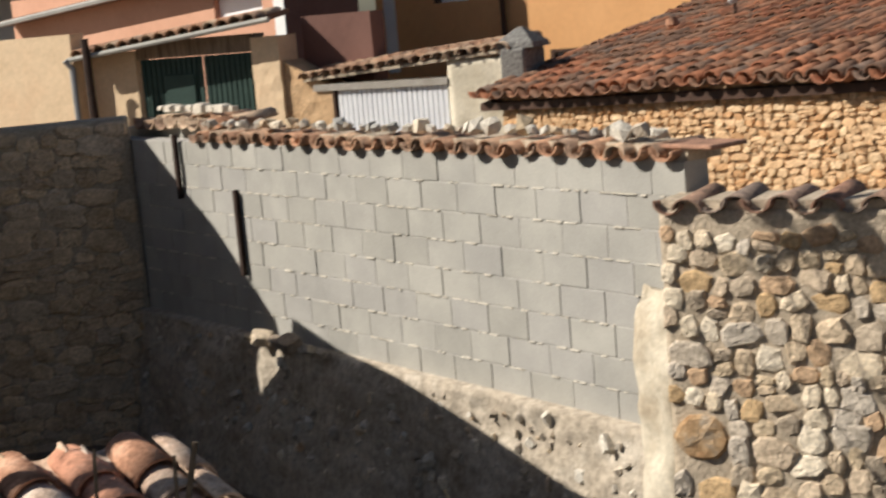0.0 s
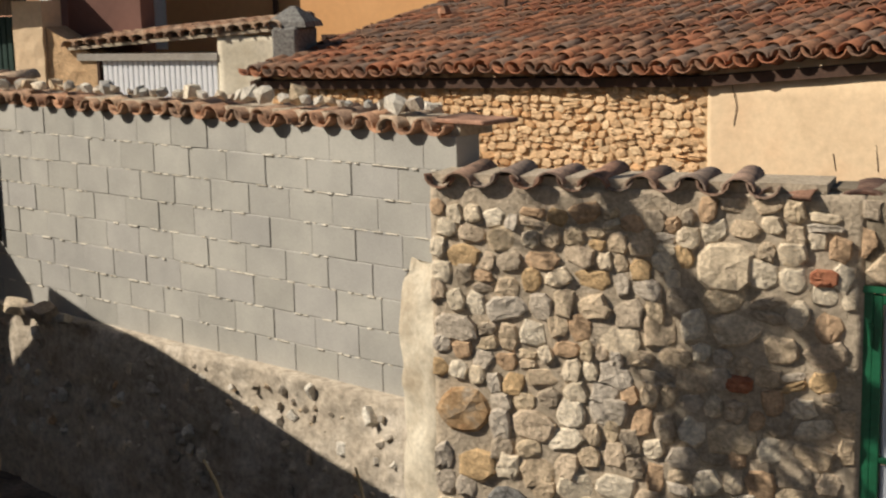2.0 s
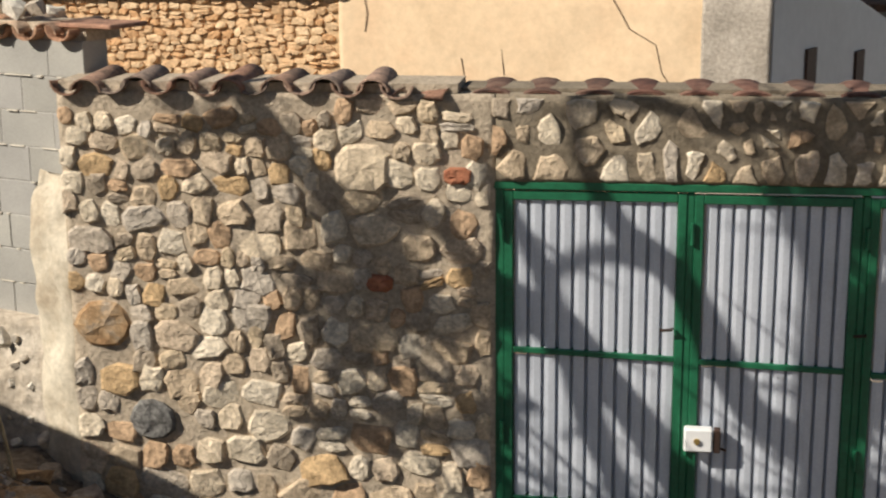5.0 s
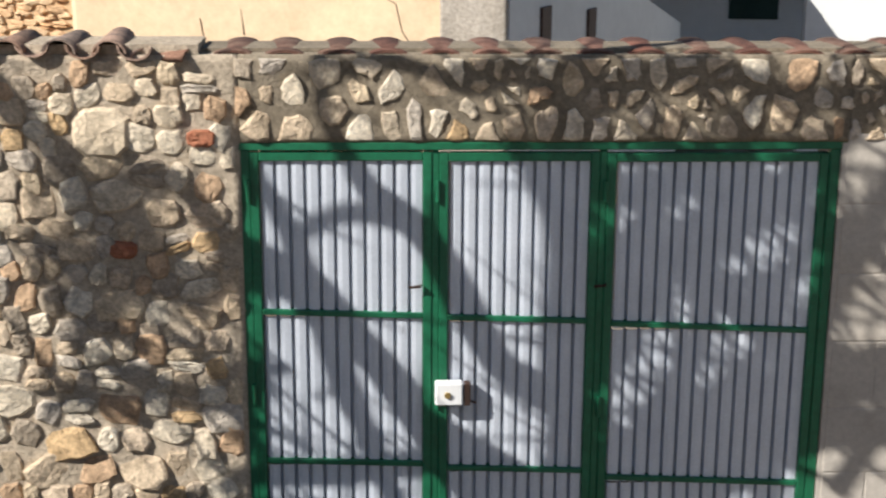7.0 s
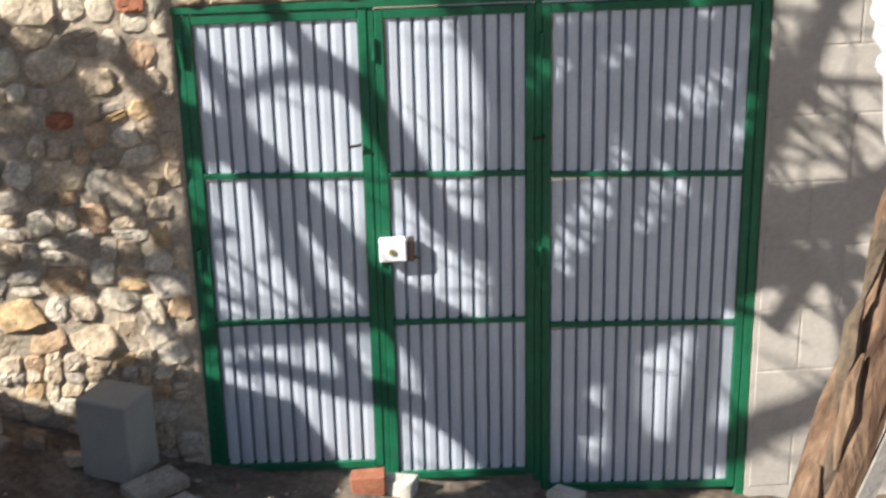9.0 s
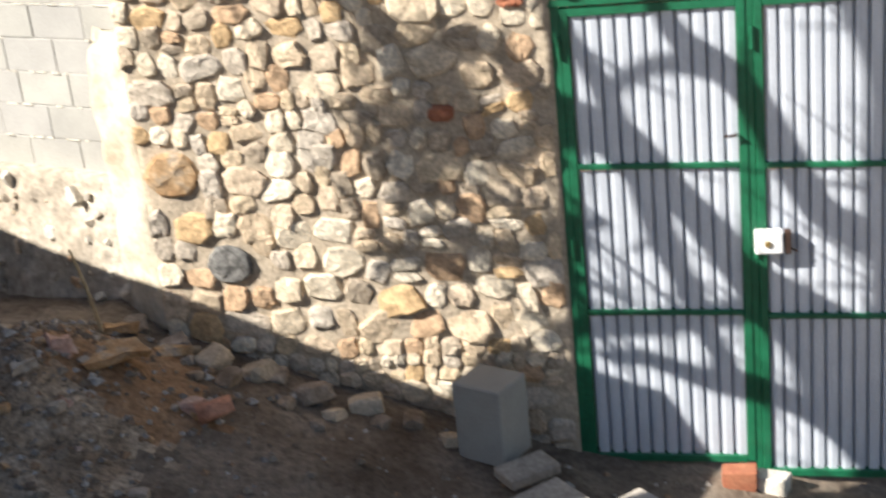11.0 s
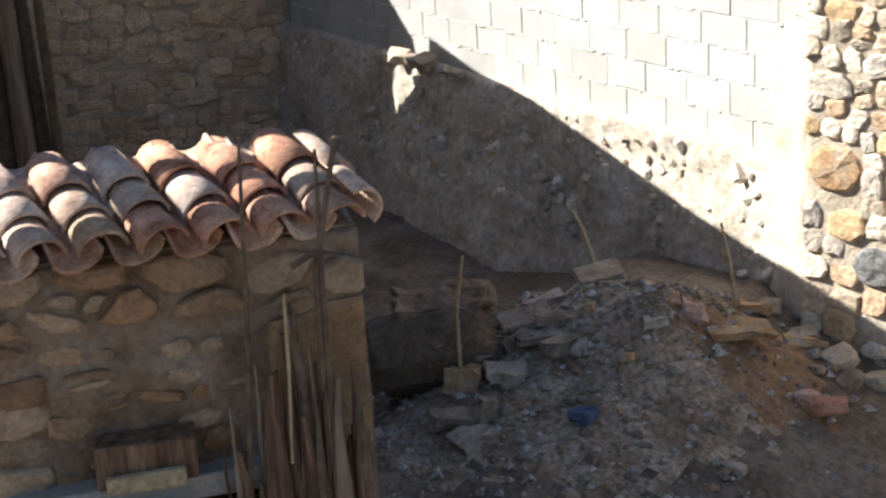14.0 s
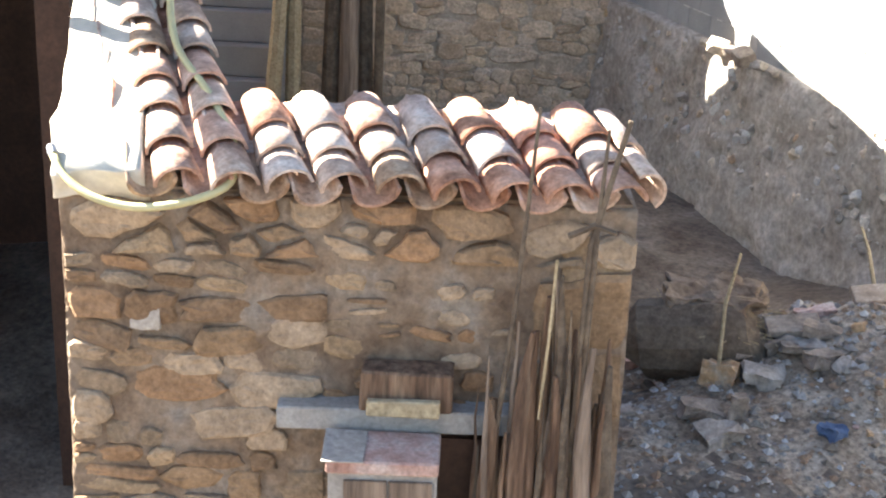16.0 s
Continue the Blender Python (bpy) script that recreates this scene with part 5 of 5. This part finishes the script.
limb([(-0.28, 1.98), (-0.23, 1.73), (-0.17, 1.51), (-0.09, 1.35), (-0.03, 1.18), (0.05, 0.98), (0.2, 0.7)], [0.08, 0.064, 0.056, 0.048, 0.042, 0.04, 0.03], 13, 3, 0.15)
limb([(0.3, 1.22), (0.09, 1.17), (-0.21, 1.15), (-0.44, 1.14), (-0.68, 1.12), (-0.89, 1.07)], [0.08, 0.066, 0.055, 0.05, 0.045, 0.025], 14, 16, 0.22)
limb([(0.7, 0.5), (0.35, 0.7), (0.0, 0.8), (-0.3, 0.92), (-0.55, 0.95)], [0.07, 0.06, 0.05, 0.04, 0.02], 15, 14, 0.25)
limb([(1.13, 0.69), (0.88, 0.92), (0.64, 1.12), (0.43, 1.26), (0.28, 1.36)], [0.16, 0.14, 0.11, 0.085, 0.06], 16, 8, 0.25)
limb([(0.9, 0.25), (0.65, 0.65), (0.5, 0.95), (0.4, 1.15)], [0.1, 0.09, 0.08, 0.05], 17, 8, 0.25)
for n, (x, z) in enumerate(((-1.4, 2.55), (-1.55, 2.3), (-1.2, 2.2), (-1.5, 2.0), (-1.3, 1.7), (-1.0, 1.6), (-0.85, 1.75), (-1.55, 1.6), (-1.25, 2.4))):
    limb([(x + 0.2, z - 0.1), (x + 0.05, z), (x - 0.08, z + 0.02), (x - 0.2, z + 0.12)], [0.03, 0.035, 0.03, 0.012], 60 + n, 12, 0.22)
# towards the gate's far post
limb([(1.0, 1.8), (1.28, 2.18), (1.46, 2.35), (1.66, 2.47), (1.9, 2.58), (2.13, 2.75), (2.34, 2.89), (2.6, 3.2)], [0.1, 0.105, 0.1, 0.095, 0.08, 0.065, 0.05, 0.03], 18, 26, 0.35)
limb([(1.46, 2.38), (1.67, 2.19), (1.82, 2.06), (2.04, 1.89)], [0.05, 0.045, 0.04, 0.025], 19, 12, 0.3)
limb([(1.0, 0.95), (1.38, 1.22), (1.69, 1.33), (1.96, 1.44), (2.21, 1.56), (2.52, 1.61), (2.8, 1.69), (3.1, 1.75), (3.5, 1.9)], [0.13, 0.125, 0.12, 0.12, 0.12, 0.11, 0.105, 0.09, 0.05], 20, 34, 0.4)
limb([(1.0, 0.6), (1.35, 0.88), (1.57, 1.0), (1.88, 1.18), (2.22, 1.3), (2.54, 1.34), (3.0, 1.3)], [0.15, 0.13, 0.115, 0.105, 0.1, 0.085, 0.05], 21, 26, 0.4)
limb([(0.98, 2.75), (1.19, 2.69), (1.42, 2.71), (1.72, 2.75), (2.02, 2.63), (2.33, 2.44), (2.6, 2.3)], [0.07, 0.062, 0.06, 0.054, 0.05, 0.045, 0.03], 22, 34, 0.35)
limb([(1.1, 1.1), (1.28, 1.26), (1.47, 1.51), (1.64, 1.82), (1.72, 2.1)], [0.05, 0.055, 0.055, 0.05, 0.02], 23, 18, 0.35)
limb([(1.02, 3.0), (1.3, 3.2), (1.7, 3.25), (2.1, 3.1), (2.5, 3.15)], [0.06, 0.06, 0.055, 0.045, 0.02], 24, 22, 0.3)
limb([(1.0, 3.1), (0.7, 3.25), (0.4, 3.2), (0.1, 3.3), (-0.2, 3.25)], [0.05, 0.05, 0.045, 0.035, 0.02], 25, 20, 0.25)
limb([(2.2, 1.55), (2.35, 2.0), (2.6, 2.6), (2.75, 3.1)], [0.06, 0.06, 0.05, 0.03], 26, 22, 0.35)
# low boughs over the ground by the gate
limb([(0.99, -0.3), (1.6, 0.15), (2.3, 0.3), (3.0, 0.6)], [0.12, 0.11, 0.1, 0.06], 27, 12, 0.3)
limb([(1.35, -7.6), (1.52, -3.4), (1.52, -2.0), (1.5, -1.0), (1.42, -0.3), (1.25, 0.3), (1.1, 0.75)], [0.14, 0.13, 0.13, 0.12, 0.1, 0.09, 0.08], 28, 4, 0.3, "stem")
limb([(1.7, -7.6), (1.9, -3.4), (1.86, -2.0), (1.8, -1.0), (1.72, -0.3), (1.62, 0.3), (1.6, 0.9)], [0.14, 0.13, 0.13, 0.12, 0.1, 0.08, 0.06], 29, 8, 0.3, "stem")
limb([(2.0, -7.6), (2.3, -3.4), (2.2, -2.0), (2.08, -1.0), (1.98, -0.3), (2.0, 0.4), (2.1, 1.1)], [0.14, 0.13, 0.13, 0.11, 0.1, 0.08, 0.06], 30, 10, 0.3, "stem")
limb([(2.6, -7.6), (2.9, -3.4), (2.94, -1.7), (2.93, -0.95), (2.95, 0.0), (2.9, 1.2)], [0.05, 0.05, 0.045, 0.045, 0.045, 0.03], 31, 12, 0.25, "stem")
# dense twiggy growth over the far leaf and its wall
for n, (x, z) in enumerate(((1.3, 2.5), (1.75, 2.7), (2.15, 2.3), (1.5, 1.6), (1.9, 1.75), (2.3, 2.0), (2.55, 2.5), (2.75, 1.35), (1.35, 2.0))):
    limb([(x - 0.25, z - 0.4), (x - 0.08, z - 0.1), (x + 0.1, z + 0.15), (x + 0.18, z + 0.5)], [0.045, 0.04, 0.035, 0.015], 40 + n, 16, 0.4)

# ---- on the ground ----


def concrete_block(m, label, solid=True):
    b = thing("concrete_block", label, "block", m, group="concrete blocks by the gate")
    bm = box(-0.2, 0.2, -0.1, 0.1, 0, 0.2, 0.006)
    part("block", rough(bm, 0.006, 9), M_CBLOCK, b)
    # Solid dark discs on top paint the shade of core holes.
    for x in (-0.1, 0.1):
        part("hollow", tube([(x, 0, 0.19), (x, 0, 0.2025)], 0.016, 8), M_RUST, b, "dark disc painted as the shade in a core hole")
    return b


up = thing("concrete_block", "grey concrete block standing on end by the wall", "block", frame_at(-1.19, 6.98, 0.56, 27), group="concrete blocks by the gate")
part("block", rough(box(-0.15, 0.15, -0.15, 0.12, 0, 0.45, 0.008), 0.004, 9), M_BLOCK, up)
concrete_block(frame_at(-0.47, 6.18, 0.48, -45), "pale concrete block lying flat with two core holes")
concrete_block(frame_at(-1.02, 5.62, 0.62, -42) @ Matrix.Scale(1.3, 4, (1, 0, 0)), "long pale concrete block on edge")
concrete_block(frame_at(-0.48, 5.4, 0.58, 40), "pale concrete block with a broken corner")
concrete_block(frame_at(1.05, 5.7, 0.15, 20), "pale concrete block half in the sun")
for (x, y, z, h, w, d), lab in (((-1.0, 6.72, 0.56, -38, 0.3, 0.2), "thin broken cement slab"), ((-0.83, 6.25, 0.64, -42, 0.3, 0.3), "pale broken cement slab")):
    s_ = thing("cement_slab", lab + " lying on rubble", "slab", frame_at(x, y, z, h))
    part("slab", rough(box(-w / 2, w / 2, -d / 2, d / 2, 0, 0.06, 0.006), 0.008, 7), M_CEMENT, s_)
bk = thing("clay_slab", "red hollow clay slab between the blocks", "slab", frame_at(-0.87, 5.55, 0.6, -48))
part("slab", rough(box(-0.27, 0.27, -0.07, 0.07, 0, 0.12, 0.006), 0.006, 8), M_DUSTY, bk)
for k, (x, y) in enumerate(((0.1, 7.12), (0.27, 7.14), (1.2, 7.1))):
    b = thing("brick", "broken brick propping the gate", "brick", frame_at(x, y, ground_z(x, y), 20 * k), group="bricks under the gate")
    part("brick", rough(box(-0.09, 0.09, -0.06, 0.06, -0.02, 0.1, 0.006), 0.012, 9), M_PALE if k else M_BRICK, b)
GROUP = "rubble on the spoil heap"
SPOTS = [(-2.67, 6.5, 0.16, 3), (-2.5, 7.05, 0.24, 1), (-2.2, 7.05, 0.25, 0), (-1.9, 7.05, 0.2, 1), (-2.72, 7.0, 0.22, 1), (-2.4, 7.08, 0.16, 0), (-1.65, 7.05, 0.17, 0), (-2.95, 7.08, 0.2, 0), (-2.05, 6.9, 0.15, 1), (-1.8, 6.92, 0.13, 0), (-2.3, 6.85, 0.14, 0), (-1.45, 7.0, 0.15, 1), (-0.05, 6.1, 0.16, 4), (-2.6, 6.85, 0.17, 0), (-2.1, 6.75, 0.1, 0), (-3.2, 7.2, 0.2, 0), (-4.75, 5.9, 0.2, 0)]
SLABS = [(-4.04, 5.26, 0.25, 0.17, 0.07, 0), (-3.9, 5.37, 0.08, 0.08, 0.13, 0), (-3.84, 5.15, 0.2, 0.14, 0.08, 0), (-4.2, 5.56, 0.19, 0.14, 0.12, 2), (-4.22, 5.78, 0.22, 0.18, 0.1, 0), (-4.0, 5.67, 0.2, 0.16, 0.1, 0), (-4.75, 5.91, 0.18, 0.14, 0.12, 0), (-4.11, 6.24, 0.2, 0.1, 0.07, 3), (-3.94, 5.99, 0.3, 0.14, 0.05, 0), (-5.04, 5.85, 0.13, 0.1, 0.09, 3), (-4.09, 5.93, 0.16, 0.12, 0.07, 0), (-3.79, 5.91, 0.2, 0.12, 0.05, 0), (-3.1, 6.53, 0.34, 0.24, 0.05, 2), (-3.24, 7.01, 0.18, 0.1, 0.05, 2), (-2.92, 6.98, 0.24, 0.16, 0.05, 2), (-2.64, 6.49, 0.15, 0.1, 0.03, 2), (-3.36, 6.14, 0.12, 0.07, 0.05, 4), (-3.93, 6.08, 0.2, 0.1, 0.06, 0), (-3.78, 5.96, 0.26, 0.08, 0.05, 0), (-3.31, 6.44, 0.14, 0.1, 0.06, 3)]
M_RUB = mat("grey_rubble", [(0.2, 0.165, 0.13), (0.35, 0.3, 0.25), (0.46, 0.41, 0.35)], 0.95, 6, 0.8, 35, rnd=[(1, 1, 1), (0.8, 0.75, 0.7), (1.1, 1.05, 1.0), (0.95, 0.85, 0.75)])
MATS = (M_RUB, M_LSTONE, M_OCHRE, M_DUSTY, M_CEMENT)
WORDS = ("brown rubble stone", "grey-brown rubble stone", "ochre clay clod", "broken red brick", "grey cement lump")
rng = random.Random(91)
for x, y, s, k in SPOTS:
    z = ground_z(x, y)
    st = link(loose_stone(rng, s * 1.1, 0.6, 2), "rubble_stone", MATS[k])
    st.location, st.rotation_euler = (x, y, z + s * 0.07), (rng.uniform(-0.3, 0.3), rng.uniform(-0.3, 0.3), rng.uniform(0, 6))
    tagged(st, WORDS[k] + " lying on the earth heap", "stone", GROUP)
for x, y, w, d, h, k in SLABS:
    bm = box(-w / 2, w / 2, -d / 2, d / 2, 0, h)
    bmesh.ops.subdivide_edges(bm, edges=list(bm.edges), cuts=2, use_grid_fill=True)
    st = link(rough(rough(bm, 0.05, 7, x * 9), 0.02, 19, y), "rubble_slab", MATS[k])
    st.location, st.rotation_euler = (x, y, ground_z(x, y) - 0.015), (rng.uniform(-0.25, 0.15), rng.uniform(-0.15, 0.3), rng.uniform(0.3, 1.2))
    tagged(st, WORDS[k] + " broken flat, lying on the spoil heap", "stone", GROUP)
for _ in range(90):
    x, y = -3.7 + rng.gauss(0, 0.55), 5.95 + rng.gauss(0, 0.5)
    if y > 7.0 or (x < -4.3 and y < 5.0):
        continue
    s, k = rng.choice((0.04, 0.05, 0.06, 0.08, 0.11)), rng.choice((0, 0, 4, 3, 0, 0, 0, 0, 2))
    st = link(loose_stone(rng, s, 0.62, 2), "rubble_stone", MATS[k])
    st.location, st.rotation_euler = (x, y, ground_z(x, y) + s * 0.05), (rng.uniform(-0.5, 0.5), rng.uniform(-0.5, 0.5), rng.uniform(0, 6))
    tagged(st, WORDS[k] + " lying on the earth heap", "stone", GROUP)
for x, y, s in ((-3.95, 6.55, 0.26), (-4.12, 6.05, 0.3)):
    st = link(rough(box(-s / 2, s / 2, -0.09, 0.09, -0.03, 0.015, 0.006), 0.02, 9), "flat_stone", M_RUB)
    st.location, st.rotation_euler = (x, y, ground_z(x, y) + 0.05), (0.2, -0.1, 0.9)
    tagged(st, "flat grey-brown slab stone on the spoil heap", "stone", GROUP)
# stones on the ledge of the bank
for u, s, k in ((-4.62, 0.2, 1), (-4.4, 0.16, 0), (-4.2, 0.22, 0), (-3.95, 0.15, 4), (-3.75, 0.12, 0), (-4.75, 0.14, 1), (-4.85, 0.1, 1)):
    st = link(loose_stone(rng, s, 0.7), "rubble_stone", MATS[k])
    st.matrix_world = FB @ Matrix.Translation((u, -0.14, 2.0 + s * 0.22)) @ pose(0, 0, 0, 20, 10, 50 * k)
    tagged(st, WORDS[k] + " on the ledge of the bank", "stone", "stones on the ledge")


def gravel():
    rg = random.Random(93)
    verts, faces = [], []
    for _ in range(9000):
        x, y = rg.uniform(-5.6, 1.6), rg.uniform(4.4, 7.1)
        if rg.random() > math.exp(-((x + 3.7) / 1.0) ** 2) + 0.07:
            continue
        s = rg.choice((0.008, 0.012, 0.016, 0.022, 0.032)) * rg.uniform(0.7, 1.3)
        z = ground_z(x, y)
        b = len(verts)
        a = rg.uniform(0, 6.28)
        for dx, dy, dz in ((1, 0, 0.1), (0.2, 1, 0), (-0.9, 0.3, 0.1), (-0.3, -0.9, 0), (0.1, 0.1, 0.8), (0, 0, -0.5)):
            dx, dy = dx * math.cos(a) - dy * math.sin(a), dx * math.sin(a) + dy * math.cos(a)
            verts.append((x + dx * s * rg.uniform(0.8, 1.3), y + dy * s, z + dz * s))
        for i in range(4):
            j = (i + 1) % 4
            faces += [(b + i, b + j, b + 4), (b + j, b + i, b + 5)]
    me = bpy.data.meshes.new("gravel")
    me.from_pydata(verts, [], faces)
    me.materials.append(mat("rubble_chips", [(0.8, 0.78, 0.75), (1, 1, 1)], 0.95, 5, 0.3, 50, island=[(0.3, 0.26, 0.21), (0.4, 0.37, 0.33), (0.24, 0.19, 0.14), (0.5, 0.47, 0.43), (0.33, 0.22, 0.14), (0.28, 0.25, 0.22)]))
    tagged(new("gravel", me), "scattered rubble chips and broken mortar on the earth", "gravel", kind="stuff")


gravel()
bas = thing("trough", "old dark wooden trough half buried under earth and straw", "trough", frame_at(-4.5, 5.72, 1.12, -38))
bm = tube([(-0.34, 0, 0.1), (-0.3, 0, 0.16), (0.1, 0, 0.2), (0.3, 0, 0.24), (0.36, 0, 0.3)], [0.17, 0.24, 0.26, 0.22, 0.1], 12)
part("body", rough(bm, 0.03, 6), M_BARK, bas)
bm = loose_stone(random.Random(4), 0.62, 0.34, 4)
part("earth_cover", rough(rough(bm, 0.06, 7), 0.03, 19), M_MUD, bas, "clumped earth").location = (0.02, 0.12, 0.4)
bm = bmesh.new()
rng = random.Random(95)
for k in range(170):
    a, r = rng.uniform(0, 6.28), 0.42 * math.sqrt(rng.random())
    q = Vector((math.cos(a) * r + 0.08, math.sin(a) * r * 0.8 + 0.1, 0.44 - r * 0.35))
    d = Vector((rng.gauss(0, 1), rng.gauss(0, 1), rng.gauss(0, 0.12))).normalized() * rng.uniform(0.03, 0.09)
    tube([q - d, q + d], 0.0028, 3, bm)
part("straw", bm, M_STRAW, bas, "dry straw strewn over it")
for pts in ([(-4.2, 5.55, 1.32), (-4.28, 5.65, 1.62), (-4.27, 5.72, 1.9)], [(-3.3, 6.95, 1.4), (-3.36, 6.98, 1.62), (-3.42, 7.0, 1.82)], [(-4.1, 6.75, 1.6), (-4.2, 6.8, 1.72), (-4.3, 6.85, 1.82)], [(-3.75, 4.95, 1.1), (-3.6, 5.05, 1.12), (-3.4, 5.2, 1.13)]):
    s_ = thing("dry_stalk", "dry straw-coloured stalk stuck in the rubble", "stalk", Matrix.Translation(pts[0]), group="dry stalks in the rubble")
    part("stalk", tube([Vector(p) - Vector(pts[0]) - Vector((0, 0, 0.05 if i == 0 else 0)) for i, p in enumerate(pts)], [0.012, 0.011, 0.008], 6), M_STRAW, s_)
rag = link(rough(loose_stone(random.Random(8), 0.16, 0.55, 3), 0.025, 22), "blue_rag", M_BLUE)
rag.location = (-3.42, 5.5, ground_z(-3.42, 5.5) + 0.03)
tagged(rag, "crumpled blue cloth on the rubble", "rag")
rt = thing("roof_tile", "broken orange roof tile on the earth", "tile", frame_at(-2.62, 6.4, ground_z(-2.62, 6.4) + 0.03, 60))
mesh_ob("tile", TILE_S, rt, pose(0, 0, 0, 10, 25, 0) @ Matrix.Scale(0.7, 4))

# ---- by the gate's other side, close to the eye ----
hop = thing("rainwater_hopper", "white plastic rainwater hopper on a downpipe", "hopper", Matrix.Translation((1.31, 2.86, 0)))
part("hopper", tube([(0.03, 0.1, 4.3), (0.03, 0.06, 3.94), (0.02, 0.01, 3.76), (0.02, 0.0, 3.74), (0.02, -0.01, 3.7), (0.02, -0.02, 3.6), (0.01, -0.02, 3.5), (0.0, -0.03, 3.42), (-0.01, -0.05, 3.36), (-0.03, -0.06, 3.33)], [0.34, 0.265, 0.222, 0.232, 0.214, 0.206, 0.19, 0.155, 0.1, 0.055], 28), M_CAN, hop, smooth=True)
for z, r in ((3.775, 0.238), (3.665, 0.218)):
    part("collar", tube([(0.02, 0.0, z), (0.02, 0.0, z - 0.012)], r, 28), M_CAN, hop)
part("downpipe", tube([(-0.03, -0.06, 3.46), (-0.03, -0.07, 2.0), (-0.03, -0.07, -0.05)], 0.035, 14), M_CAN, hop, smooth=True)
lg = thing("log", "red-brown log with torn bark leaning by the downpipe", "log", Matrix.Translation((1.235, 2.85, 0)))
lp = [(-0.04, -0.02, 3.62), (-0.05, -0.08, 3.36), (-0.13, -0.13, 3.15), (-0.2, -0.17, 2.98), (-0.3, -0.25, 2.7), (-0.5, -0.4, 1.6), (-0.7, -0.6, 0.0)]
part("log", rough(tube(lp, [0.03, 0.055, 0.06, 0.065, 0.07, 0.09, 0.1], 20), 0.022, 22), M_STEM, lg)
for k in range(9):
    rgk = random.Random(200 + k)
    a, b = 0.12 * k + 0.05, 0.12 * k + 0.3
    off = Vector((rgk.uniform(-0.05, 0.03), -0.05 + rgk.uniform(-0.012, 0.01), 0))
    seg = [Vector(lp[0]).lerp(Vector(lp[4]), min(1.15, a + (b - a) * q / 4)) + off + Vector((rgk.uniform(-0.008, 0.008), 0, 0)) for q in range(5)]
    part("bark_strip", rough(tube(seg, [0.004, 0.016, 0.02, 0.014, 0.004], 6), 0.006, 30, k), M_BARK if k % 2 else M_STEM, lg)
pl_ = thing("plank", "grey sawn plank leaning beside the log", "plank", Matrix.Translation((1.24, 2.85, 0)))
part("plank", tube([(0.07, -0.13, 3.3), (-0.09, -0.2, 3.02), (-0.3, -0.33, 2.65), (-1.3, -1.0, 0.9), (-1.75, -1.3, 0.1)], [0.035, 0.035, 0.035, 0.035, 0.035], 4, squash=0.6), M_TIMBER, pl_)
